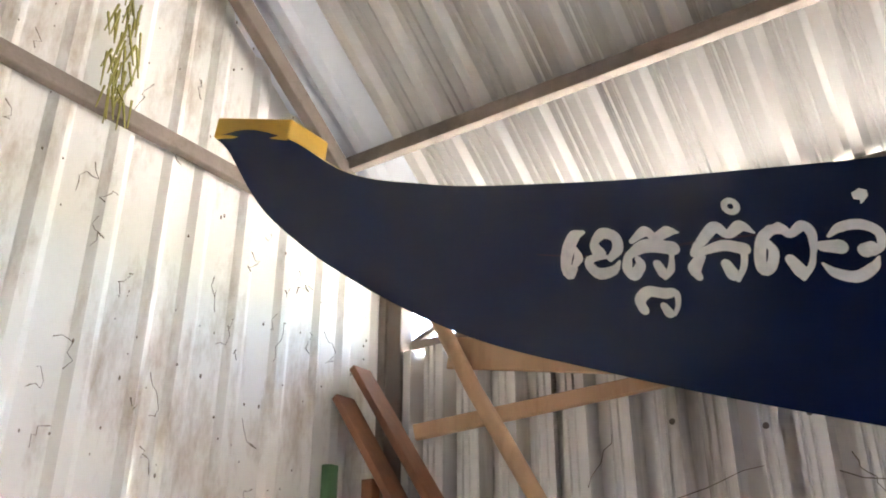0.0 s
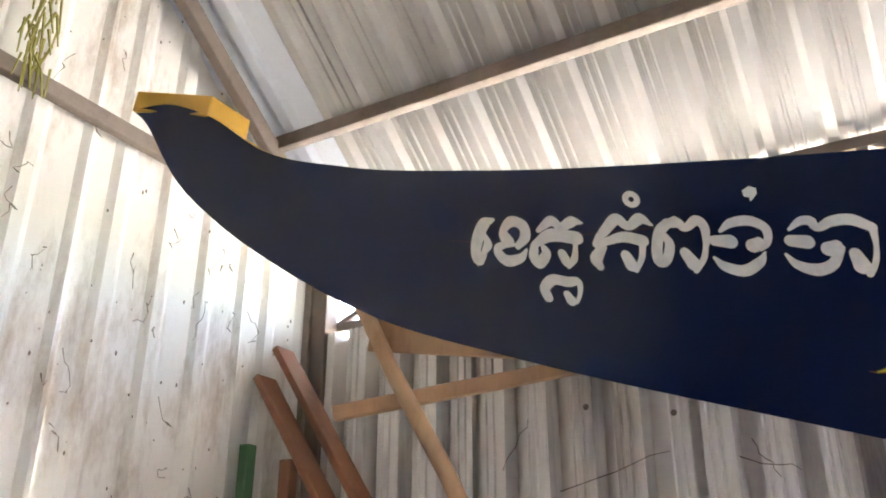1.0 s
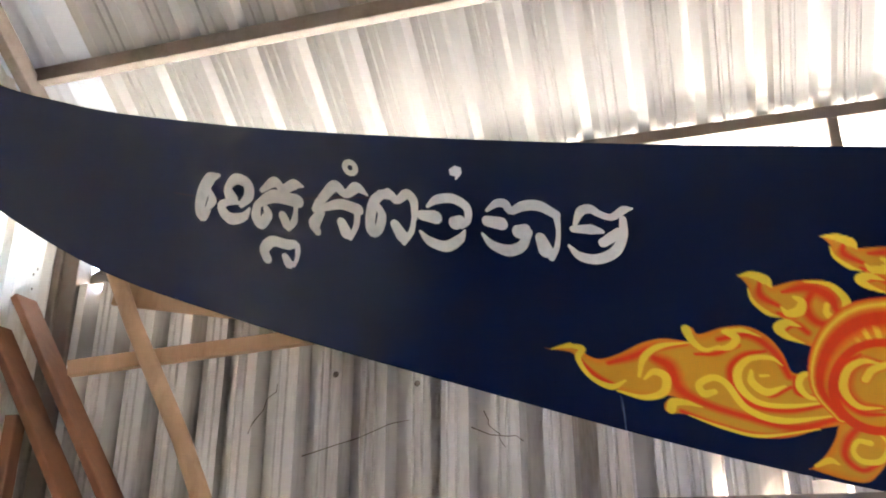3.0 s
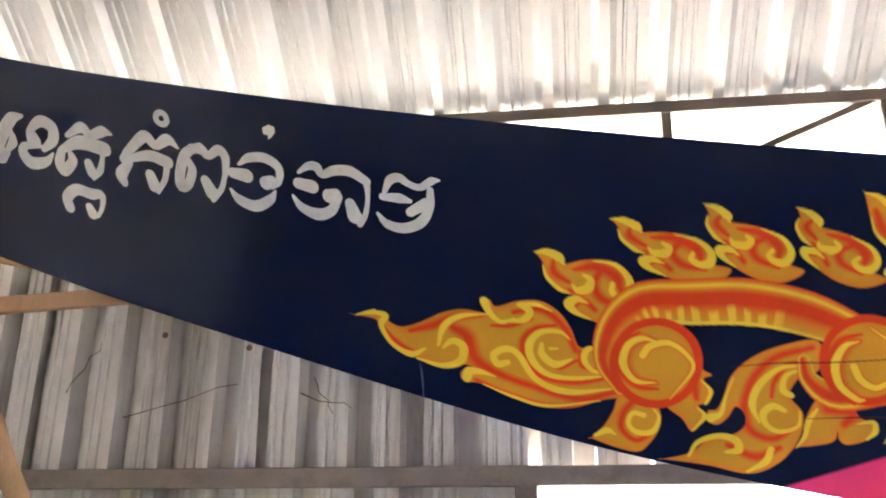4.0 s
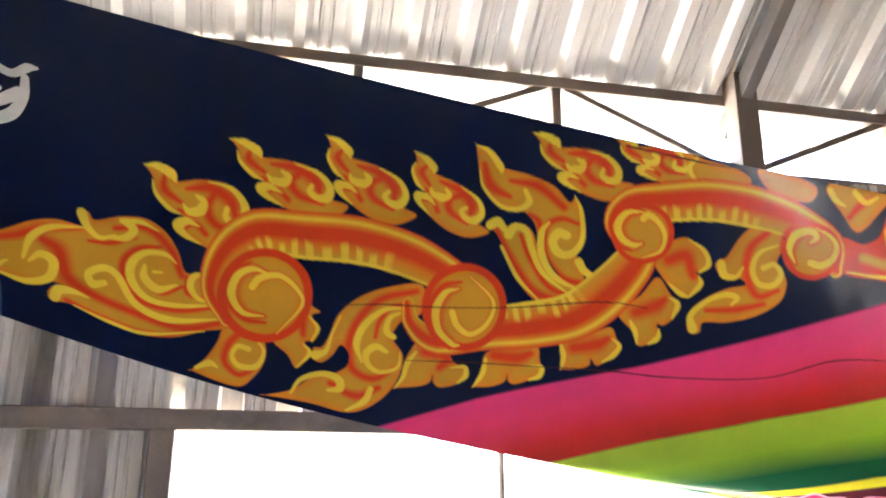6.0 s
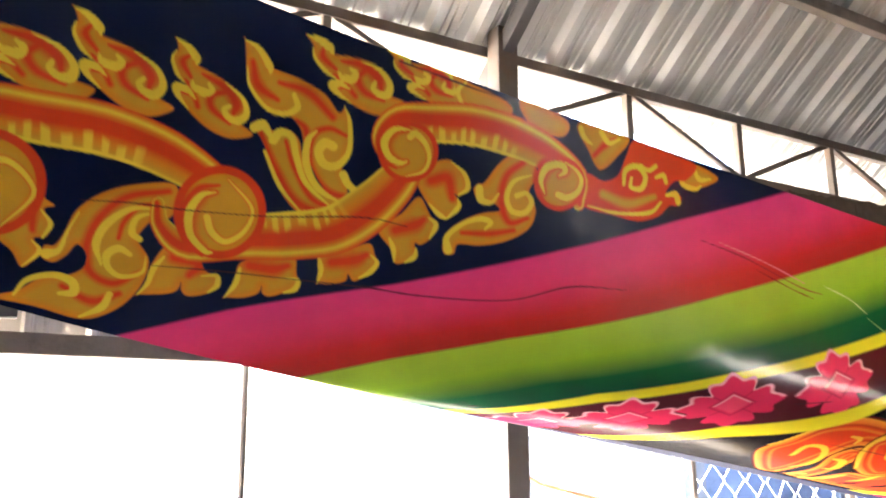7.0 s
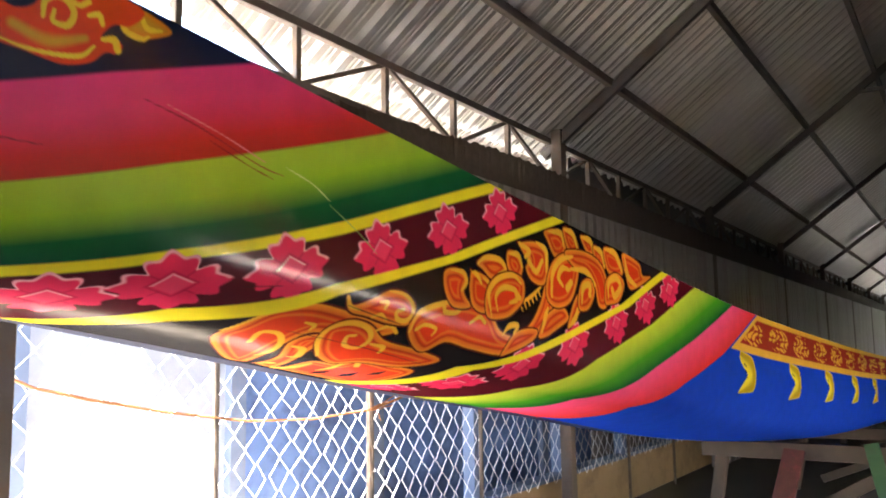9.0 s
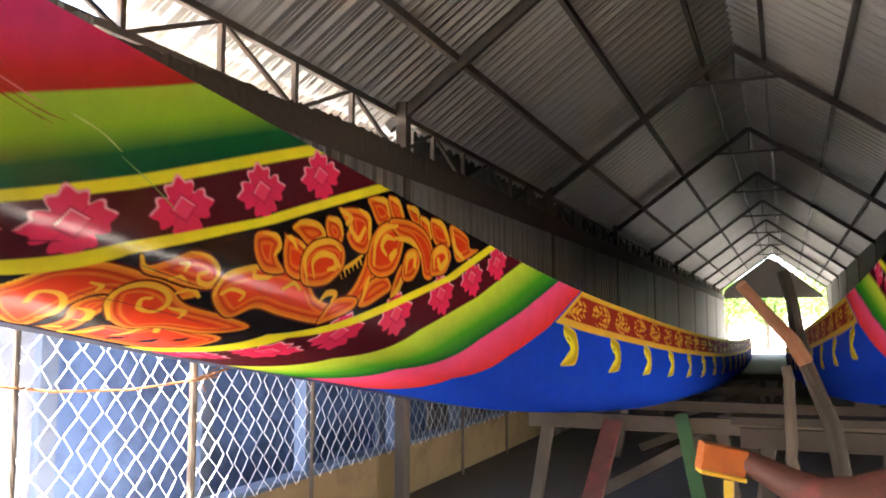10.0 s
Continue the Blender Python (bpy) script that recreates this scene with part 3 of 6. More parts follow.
    def flower(self, c, axis, a, b):
        """A four-petalled diamond flower with a raised heart."""
        ax = np.array(axis) / np.hypot(*axis)
        n = np.array([-ax[1], ax[0]])
        idx = self.near(np.array([c]), max(a, b) * 1.2)
        e = np.stack([self.x[idx], self.w[idx]], 1) - c
        p, q = np.abs(e @ ax) / a, np.abs(e @ n) / b
        th = np.arctan2(q, p)
        edge = 0.98 - 0.2 * np.exp(-((th - math.pi / 4) / 0.13) ** 2) + 0.07 * np.cos(12 * th)
        f = (p ** 1.35 + q ** 1.35) ** (1 / 1.35) / edge
        up = (e @ n) < 0
        self.put(idx, (1.0 - f) / 0.05, (0.8, 0.03, 0.11))
        self.put(idx, np.clip(1 - np.abs(f - 0.93) / 0.075, 0, 1) * up, (0.95, 0.5, 0.55))
        self.put(idx, np.clip(1 - np.abs(p - q) / 0.05, 0, 1) * (f > 0.45) * (f < 0.85) * 0.6, (0.42, 0.01, 0.05))
        self.put(idx, np.clip(1 - np.abs(p + q - 0.42) / 0.06, 0, 1) * 0.6, (0.4, 0.01, 0.05))
        self.put(idx, np.clip((0.36 - p - q) / 0.06, 0, 1), (0.86, 0.06, 0.15))
        self.put(idx, np.clip(1 - np.abs(p + q - 0.34) / 0.05, 0, 1) * up * 0.8, (0.95, 0.5, 0.55))


def smooth_line(pts, n):
    """A smooth curve through a few points."""
    P = np.array(pts, float)
    if len(P) < 3:
        return np.stack([np.interp(np.linspace(0, len(P) - 1, n), range(len(P)), P[:, k]) for k in (0, 1)], 1)
    if len(P) > 12:
        return P
    t = np.linspace(0, len(P) - 1, n)
    i = np.clip(t.astype(int), 0, len(P) - 2)
    s = (t - i)[:, None]
    Q = np.vstack([2 * P[0] - P[1], P, 2 * P[-1] - P[-2]])
    a, b, c, d = Q[i], Q[i + 1], Q[i + 2], Q[i + 3]
    return 0.5 * (2 * b + (c - a) * s + (2 * a - 5 * b + 4 * c - d) * s ** 2 + (3 * b - a - 3 * c + d) * s ** 3)


# colour bands: girth w and the place x of each boundary
B_PINK = ((0.000, 0.139, 0.259, 0.419, 0.556, 0.677, 0.830), (2.180, 1.866, 1.622, 1.307, 1.009, 0.776, 0.625))
B_LIME = ((0.000, 0.060, 0.269, 0.468, 0.572, 0.688, 0.831), (2.660, 2.516, 2.000, 1.550, 1.344, 1.136, 1.024))
B_YEL1 = ((0.000, 0.276, 0.434, 0.544, 0.697, 0.819), (3.180, 2.473, 2.033, 1.767, 1.521, 1.404))
B_MAR1 = ((0.000, 0.311, 0.454, 0.566, 0.698, 0.818), (3.270, 2.463, 2.041, 1.787, 1.571, 1.462))
B_YEL2 = ((0.000, 0.274, 0.429, 0.580, 0.745, 0.839), (3.630, 2.941, 2.457, 2.093, 1.928, 1.832))
B_BLK = ((0.000, 0.274, 0.454, 0.632, 0.756, 0.850), (3.710, 3.011, 2.471, 2.129, 1.996, 1.909))
B_YEL3 = ((0.000, 0.224, 0.407, 0.610, 0.928, 1.056), (4.680, 4.216, 3.700, 3.122, 2.942, 2.850))
B_MAR2 = ((0.000, 0.224, 0.407, 0.609, 0.927, 1.054), (4.750, 4.288, 3.778, 3.215, 3.028, 2.942))
B_LIM2 = ((0.000, 0.262, 0.472, 0.678, 0.974, 1.105), (5.090, 4.534, 3.978, 3.575, 3.437, 3.325))
B_PNK2 = ((0.000, 0.263, 0.446, 0.683, 1.026, 1.124), (5.670, 5.051, 4.570, 4.034, 3.922, 3.808))
B_BLUE = ((0.000, 0.286, 0.487, 0.671, 0.984, 1.187), (6.100, 5.473, 4.923, 4.524, 4.468, 4.260))
B_END = ((0, 1.2), (30.0, 30.0))


def paint_hull(x, w):
    p = Painting(x, w, NAVY)
    p.band(B_PINK, B_LIME, (PINK, (0.84, 0.05, 0.17), RED, (0.5, 0.03, 0.02)), (0, 0.35, 0.75, 1))
    p.band(B_LIME, B_YEL1, (LIME, (0.3, 0.52, 0.03), DEEP, (0.003, 0.075, 0.03)), (0, 0.38, 0.72, 1))
    p.band(B_YEL1, B_MAR1, (YELLOW, YELLOW), (0, 1))
    p.band(B_MAR1, B_YEL2, (MAROON, MAROON), (0, 1))
    p.band(B_YEL2, B_BLK, (YELLOW, YELLOW), (0, 1))
    p.band(B_BLK, B_YEL3, (BLACK, BLACK), (0, 1))
    p.band(B_YEL3, B_MAR2, (YELLOW, YELLOW), (0, 1))
    p.band(B_MAR2, B_LIM2, (MAROON, MAROON), (0, 1))
    p.band(B_LIM2, B_PNK2, ((0.6, 0.72, 0.06), LIME, (0.06, 0.33, 0.02), DEEP), (0, 0.25, 0.6, 1))
    p.band(B_PNK2, B_BLUE, ((0.86, 0.1, 0.25), (0.84, 0.06, 0.12), (0.7, 0.04, 0.03)), (0, 0.5, 1))
    p.band(B_BLUE, B_END, (BLUE, BLUE), (0, 1))
    # diamond flowers in both maroon bands
    for cx, cw in ((1.716, 0.696), (1.872, 0.609), (2.059, 0.508), (2.308, 0.418), (2.624, 0.317), (2.942, 0.200), (3.247, 0.077)):
        p.flower((cx, cw), (1, -0.39), 0.118, 0.078)
    for cx, cw in ((3.125, 0.903), (3.250, 0.712), (3.443, 0.551), (3.775, 0.435), (4.155, 0.309), (4.470, 0.188), (4.759, 0.069)):
        p.flower((cx, cw), (1, -0.44), 0.13, 0.085)
    # the great scroll on the dark bow: hanging split leaves
    p.fill([(0.844, 0.566), (0.844, 0.566), (0.856, 0.541), (0.861, 0.499), (0.886, 0.454), (0.930, 0.460), (0.951, 0.490), (0.974, 0.496), (0.980, 0.513), (0.963, 0.534), (0.932, 0.547), (0.918, 0.539), (0.915, 0.524), (0.910, 0.541), (0.890, 0.553)], LEAF)
    p.glow([(0.895, 0.480), (0.939, 0.481), (0.926, 0.507)], [0.0143, 0.0176, 0.0088])
    p.stroke([(0.844, 0.566), (0.858, 0.541), (0.864, 0.510), (0.878, 0.484)], [0.0011, 0.0043, 0.0054, 0.0022], GILT)
    p.stroke([(0.947, 0.503), (0.974, 0.496), (0.978, 0.514), (0.965, 0.531)], [0.0011, 0.0045, 0.0056, 0.0022], GILT)
    p.fill([(0.996, 0.533), (0.996, 0.533), (1.008, 0.501), (1.012, 0.459), (1.057, 0.436), (1.104, 0.419), (1.116, 0.451), (1.124, 0.473), (1.102, 0.496), (1.076, 0.511), (1.062, 0.507), (1.059, 0.494), (1.054, 0.511), (1.029, 0.526)], LEAF)
    p.glow([(1.029, 0.461), (1.072, 0.456), (1.097, 0.442)], [0.0146, 0.0180, 0.0090])
    p.stroke([(0.996, 0.533), (1.010, 0.503), (1.013, 0.470)], [0.0011, 0.0045, 0.0056, 0.0023], GILT)
    p.stroke([(1.102, 0.466), (1.122, 0.465), (1.120, 0.484), (1.102, 0.496)], [0.0011, 0.0045, 0.0057, 0.0023], GILT)
    p.fill([(1.159, 0.460), (1.159, 0.460), (1.157, 0.429), (1.149, 0.401), (1.202, 0.376), (1.238, 0.355), (1.253, 0.374), (1.262, 0.390), (1.245, 0.418), (1.226, 0.437), (1.212, 0.426), (1.210, 0.441), (1.184, 0.455)], LEAF)
    p.glow([(1.176, 0.412), (1.218, 0.395), (1.237, 0.379)], [0.0146, 0.0179, 0.0090])
    p.stroke([(1.159, 0.460), (1.160, 0.434), (1.151, 0.409)], [0.0011, 0.0045, 0.0056, 0.0023], GILT)
    p.stroke([(1.245, 0.376), (1.261, 0.388), (1.252, 0.410), (1.235, 0.427)], [0.0011, 0.0045, 0.0056, 0.0023], GILT)
    p.fill([(1.248, 0.323), (1.284, 0.280), (1.309, 0.239), (1.338, 0.266), (1.354, 0.279), (1.352, 0.308), (1.336, 0.328), (1.323, 0.329), (1.329, 0.351), (1.314, 0.371), (1.295, 0.378), (1.283, 0.355)], LEAF)
    p.glow([(1.280, 0.315), (1.315, 0.294), (1.329, 0.279)], [0.0144, 0.0178, 0.0089])
    p.stroke([(1.293, 0.377), (1.286, 0.354), (1.273, 0.334)], [0.0011, 0.0045, 0.0056, 0.0022], GILT)
    p.stroke([(1.337, 0.272), (1.355, 0.282), (1.349, 0.311)], [0.0011, 0.0044, 0.0056, 0.0022], GILT)
    p.stroke([(1.328, 0.337), (1.329, 0.355), (1.314, 0.371)], [0.0011, 0.0045, 0.0056, 0.0022], GILT)
    p.fill([(1.289, 0.199), (1.317, 0.170), (1.348, 0.153), (1.373, 0.165), (1.393, 0.178), (1.399, 0.198), (1.386, 0.213), (1.376, 0.213), (1.391, 0.227), (1.388, 0.246), (1.371, 0.264), (1.354, 0.262), (1.328, 0.246)], LEAF)
    p.glow([(1.324, 0.202), (1.355, 0.188), (1.374, 0.223)], [0.0143, 0.0176, 0.0088])
    p.stroke([(1.354, 0.155), (1.386, 0.170), (1.399, 0.194), (1.385, 0.212)], [0.0011, 0.0044, 0.0055, 0.0022], GILT)
    p.stroke([(1.385, 0.220), (1.390, 0.235), (1.374, 0.262)], [0.0011, 0.0044, 0.0055, 0.0022], GILT)
    p.stroke([(1.331, 0.245), (1.353, 0.259), (1.371, 0.264)], [0.0011, 0.0044, 0.0055, 0.0022], GILT)
    p.fill([(0.603, 0.505), (0.634, 0.407), (0.661, 0.414), (0.675, 0.434), (0.691, 0.443), (0.676, 0.453), (0.690, 0.476), (0.685, 0.500), (0.667, 0.508), (0.678, 0.529), (0.666, 0.553), (0.653, 0.563), (0.637, 0.540)], LEAF)
    p.glow([(0.635, 0.453), (0.657, 0.461), (0.663, 0.494)], [0.0156, 0.0134, 0.0067])
    p.stroke([(0.672, 0.456), (0.689, 0.476), (0.680, 0.503)], [0.0011, 0.0045, 0.0022], GILT)
    p.stroke([(0.664, 0.512), (0.678, 0.529), (0.655, 0.562)], [0.0011, 0.0045, 0.0011], GILT)
    p.fill([(0.462, 0.608), (0.462, 0.608), (0.488, 0.578), (0.507, 0.543), (0.521, 0.507), (0.570, 0.487), (0.595, 0.530), (0.593, 0.568), (0.572, 0.605), (0.550, 0.623), (0.505, 0.619)], LEAF)
    p.glow([(0.548, 0.514), (0.527, 0.544), (0.522, 0.578), (0.549, 0.599), (0.582, 0.577)], [0.0080, 0.0092, 0.0080, 0.0069, 0.0046])
    p.stroke([(0.577, 0.521), (0.593, 0.544), (0.580, 0.576), (0.549, 0.581), (0.535, 0.564), (0.544, 0.543), (0.564, 0.544)], [0.0011, 0.0034, 0.0057, 0.0057, 0.0046, 0.0046, 0.0057], GILT)
    p.stroke([(0.471, 0.601), (0.494, 0.587), (0.509, 0.592)], [0.0035, 0.0069, 0.0023], GILT)
    # drooping leaf between the first two volutes
    p.fill([(0.876, 0.350), (0.814, 0.367), (0.762, 0.398), (0.726, 0.440), (0.712, 0.486), (0.700, 0.511), (0.685, 0.516), (0.682, 0.536), (0.701, 0.542), (0.720, 0.524), (0.734, 0.500), (0.751, 0.512), (0.751, 0.538), (0.726, 0.560), (0.687, 0.574), (0.650, 0.609), (0.600, 0.630), (0.600, 0.630), (0.684, 0.629), (0.762, 0.634), (0.815, 0.601), (0.847, 0.550), (0.854, 0.499), (0.833, 0.471), (0.829, 0.457), (0.847, 0.424), (0.879, 0.405)], LEAF)
    p.glow([(0.866, 0.364), (0.804, 0.392), (0.767, 0.436), (0.750, 0.491), (0.760, 0.542), (0.802, 0.555), (0.844, 0.522)], [0.0067, 0.0090, 0.0101, 0.0101, 0.0101, 0.0090, 0.0045])
    p.glow([(0.721, 0.581), (0.771, 0.597), (0.814, 0.572)], [0.0069, 0.0115, 0.0069])
    p.glow([(0.863, 0.392), (0.826, 0.403), (0.803, 0.438), (0.798, 0.471)], [0.0033, 0.0055, 0.0055, 0.0044])
    p.stroke([(0.730, 0.443), (0.717, 0.480), (0.708, 0.517), (0.689, 0.530)], [0.0011, 0.0023, 0.0045, 0.0090], GILT)
    p.stroke([(0.864, 0.400), (0.814, 0.411), (0.777, 0.449), (0.764, 0.491), (0.777, 0.526)], [0.0011, 0.0044, 0.0067, 0.0067, 0.0022], GILT)
    p.stroke([(0.856, 0.406), (0.823, 0.425), (0.818, 0.454), (0.832, 0.463)], [0.0011, 0.0044, 0.0066, 0.0055], GILT)
    p.stroke([(0.848, 0.491), (0.846, 0.522), (0.814, 0.539), (0.790, 0.529), (0.784, 0.506), (0.801, 0.489), (0.821, 0.495)], [0.0011, 0.0034, 0.0045, 0.0056, 0.0068, 0.0068, 0.0045], GILT)
    p.stroke([(0.648, 0.616), (0.666, 0.584), (0.704, 0.565), (0.735, 0.569), (0.740, 0.588), (0.718, 0.596)], [0.0023, 0.0046, 0.0057, 0.0080, 0.0080, 0.0034], GILT)
    p.stroke([(0.756, 0.631), (0.789, 0.605), (0.799, 0.577)], [0.0023, 0.0069, 0.0057], GILT)
    # leaf between the last two volutes
    p.fill([(1.533, 0.122), (1.486, 0.097), (1.452, 0.127), (1.430, 0.173), (1.418, 0.180), (1.412, 0.195), (1.432, 0.215), (1.458, 0.208), (1.474, 0.218), (1.442, 0.232), (1.410, 0.254), (1.384, 0.283), (1.377, 0.313), (1.385, 0.332), (1.403, 0.327), (1.407, 0.306), (1.449, 0.297), (1.501, 0.273), (1.540, 0.238), (1.548, 0.203), (1.539, 0.182), (1.524, 0.163)], LEAF)
    p.glow([(1.501, 0.111), (1.471, 0.148), (1.472, 0.198), (1.498, 0.235), (1.534, 0.217)], [0.0078, 0.0100, 0.0100, 0.0089, 0.0045])
    p.glow([(1.409, 0.282), (1.464, 0.268), (1.511, 0.248)], [0.0056, 0.0089, 0.0056])
    p.stroke([(1.422, 0.188), (1.431, 0.208), (1.453, 0.207), (1.463, 0.187)], [0.0078, 0.0078, 0.0045, 0.0022], GILT)
    p.stroke([(1.523, 0.132), (1.489, 0.154), (1.481, 0.187), (1.498, 0.212), (1.525, 0.208), (1.535, 0.185), (1.520, 0.170), (1.501, 0.180)], [0.0011, 0.0045, 0.0056, 0.0056, 0.0056, 0.0056, 0.0045, 0.0056], GILT)
    p.stroke([(1.390, 0.323), (1.382, 0.298), (1.406, 0.265), (1.438, 0.245), (1.461, 0.246), (1.453, 0.262)], [0.0089, 0.0056, 0.0045, 0.0056, 0.0056, 0.0022], GILT)
    # head leaf
    p.fill([(0.002, 0.418), (0.002, 0.418), (0.037, 0.404), (0.061, 0.405), (0.069, 0.421), (0.095, 0.429), (0.134, 0.414), (0.179, 0.388), (0.222, 0.375), (0.271, 0.379), (0.271, 0.379), (0.257, 0.361), (0.262, 0.349), (0.275, 0.349), (0.287, 0.361), (0.331, 0.344), (0.374, 0.339), (0.408, 0.356), (0.430, 0.386), (0.444, 0.421), (0.471, 0.418), (0.515, 0.405), (0.537, 0.470), (0.526, 0.509), (0.482, 0.526), (0.427, 0.550), (0.360, 0.556), (0.294, 0.540), (0.250, 0.525), (0.215, 0.525), (0.209, 0.510), (0.224, 0.494), (0.246, 0.497), (0.218, 0.490), (0.185, 0.498), (0.141, 0.495), (0.109, 0.480), (0.072, 0.465), (0.051, 0.440), (0.042, 0.421)], LEAF)
    p.glow([(0.053, 0.415), (0.059, 0.437), (0.086, 0.465), (0.118, 0.480)], [0.0022, 0.0045, 0.0067, 0.0045])
    p.glow([(0.111, 0.435), (0.156, 0.418), (0.200, 0.396), (0.260, 0.381)], [0.0055, 0.0099, 0.0099, 0.0055])
    p.glow([(0.199, 0.416), (0.226, 0.431), (0.241, 0.475), (0.284, 0.499), (0.350, 0.516), (0.438, 0.529), (0.515, 0.503)], [0.0113, 0.0181, 0.0158, 0.0102, 0.0090, 0.0102, 0.0068])
    p.glow([(0.320, 0.368), (0.374, 0.355), (0.417, 0.386), (0.438, 0.430)], [0.0055, 0.0099, 0.0099, 0.0077])
    p.glow([(0.515, 0.471), (0.438, 0.496), (0.372, 0.494), (0.340, 0.465), (0.336, 0.424), (0.362, 0.395), (0.401, 0.384)], [0.0034, 0.0067, 0.0079, 0.0079, 0.0079, 0.0067, 0.0034])
    p.glow([(0.239, 0.519), (0.305, 0.542), (0.394, 0.553), (0.482, 0.519)], [0.0046, 0.0069, 0.0069, 0.0034])
    p.glow([(0.276, 0.401), (0.314, 0.396), (0.354, 0.376)], [0.0033, 0.0055, 0.0055])
    p.glow([(0.484, 0.465), (0.449, 0.460), (0.447, 0.430)], [0.0034, 0.0056, 0.0045])
    p.glow([(0.377, 0.447), (0.403, 0.470), (0.440, 0.450)], [0.0045, 0.0056, 0.0034])
    p.stroke([(0.002, 0.418), (0.022, 0.411), (0.041, 0.406)], [0.0011, 0.0033, 0.0055], GILT)
    p.stroke([(0.046, 0.407), (0.063, 0.411), (0.053, 0.433), (0.073, 0.468), (0.111, 0.484), (0.140, 0.468)], [0.0045, 0.0067, 0.0056, 0.0045, 0.0067, 0.0022], GILT)
    p.stroke([(0.271, 0.378), (0.213, 0.391), (0.180, 0.417), (0.167, 0.456)], [0.0011, 0.0055, 0.0067, 0.0033], GILT)
    p.stroke([(0.176, 0.461), (0.196, 0.444), (0.217, 0.453), (0.210, 0.484), (0.172, 0.499), (0.122, 0.491)], [0.0022, 0.0067, 0.0090, 0.0079, 0.0056, 0.0022], GILT)
    p.stroke([(0.264, 0.353), (0.274, 0.376), (0.295, 0.391), (0.321, 0.381)], [0.0088, 0.0066, 0.0044, 0.0022], GILT)
    p.stroke([(0.308, 0.388), (0.339, 0.381), (0.352, 0.363), (0.337, 0.352)], [0.0022, 0.0066, 0.0077, 0.0066], GILT)
    p.stroke([(0.331, 0.352), (0.365, 0.347), (0.395, 0.356)], [0.0044, 0.0044, 0.0011], GILT)
    p.stroke([(0.513, 0.469), (0.438, 0.487), (0.383, 0.487), (0.353, 0.462), (0.349, 0.429), (0.371, 0.402), (0.408, 0.396), (0.428, 0.409)], [0.0011, 0.0045, 0.0056, 0.0078, 0.0078, 0.0056, 0.0045, 0.0011], GILT)
    p.stroke([(0.373, 0.425), (0.373, 0.447), (0.397, 0.464), (0.430, 0.449)], [0.0034, 0.0079, 0.0079, 0.0022], GILT)
    p.stroke([(0.389, 0.433), (0.403, 0.431)], [0.0033, 0.0022], GILT)
    p.stroke([(0.304, 0.473), (0.284, 0.479), (0.277, 0.461), (0.303, 0.445), (0.327, 0.455), (0.359, 0.501), (0.420, 0.518), (0.513, 0.497)], [0.0056, 0.0078, 0.0067, 0.0067, 0.0067, 0.0067, 0.0067, 0.0011], GILT)
    p.stroke([(0.220, 0.518), (0.227, 0.503), (0.251, 0.501), (0.279, 0.507)], [0.0090, 0.0090, 0.0056, 0.0011], GILT)
    p.stroke([(0.252, 0.526), (0.316, 0.545), (0.382, 0.553), (0.482, 0.527)], [0.0011, 0.0034, 0.0034, 0.0011], GILT)
    p.stroke([(0.506, 0.466), (0.471, 0.467), (0.454, 0.447), (0.462, 0.424), (0.493, 0.418)], [0.0011, 0.0045, 0.0067, 0.0056, 0.0022], GILT)
    p.stroke([(0.477, 0.441), (0.491, 0.446)], [0.0056, 0.0067], GILT)
    # tall double flame
    p.fill([(0.980, 0.205), (0.997, 0.193), (1.018, 0.204), (1.039, 0.193), (1.066, 0.205), (1.084, 0.245), (1.109, 0.268), (1.151, 0.283), (1.193, 0.270), (1.249, 0.250), (1.209, 0.327), (1.133, 0.347), (1.081, 0.329), (1.041, 0.290), (1.017, 0.245), (1.000, 0.222)], LEAF)
    p.fill([(0.942, 0.069), (0.942, 0.069), (0.972, 0.075), (0.992, 0.098), (1.043, 0.101), (1.093, 0.112), (1.124, 0.135), (1.133, 0.122), (1.133, 0.122), (1.152, 0.150), (1.158, 0.196), (1.154, 0.236), (1.174, 0.274), (1.136, 0.280), (1.097, 0.243), (1.077, 0.209), (1.064, 0.184), (1.040, 0.169), (1.005, 0.172), (0.973, 0.150), (0.956, 0.122), (0.949, 0.097)], LEAF)
    p.glow([(0.961, 0.100), (0.978, 0.136), (1.015, 0.149)], [0.0061, 0.0132, 0.0051])
    p.glow([(1.012, 0.119), (1.065, 0.119), (1.116, 0.147)], [0.0050, 0.0110, 0.0080])
    p.glow([(1.055, 0.173), (1.074, 0.183), (1.081, 0.213)], [0.0041, 0.0081, 0.0041])
    p.glow([(1.148, 0.171), (1.114, 0.168), (1.089, 0.191), (1.096, 0.243), (1.136, 0.280), (1.194, 0.279)], [0.0041, 0.0062, 0.0072, 0.0072, 0.0082, 0.0051])
    p.glow([(0.999, 0.215), (1.034, 0.266), (1.090, 0.319), (1.169, 0.320)], [0.0063, 0.0105, 0.0115, 0.0063])
    p.glow([(1.044, 0.214), (1.070, 0.258), (1.118, 0.305), (1.187, 0.304)], [0.0041, 0.0062, 0.0073, 0.0041])
    p.stroke([(0.942, 0.069), (0.967, 0.076), (0.989, 0.097), (0.994, 0.109)], [0.0010, 0.0050, 0.0070, 0.0020], GILT)
    p.stroke([(0.954, 0.112), (0.965, 0.142), (1.000, 0.169), (1.033, 0.168), (1.051, 0.150), (1.041, 0.131)], [0.0010, 0.0030, 0.0041, 0.0051, 0.0061, 0.0041], GILT)
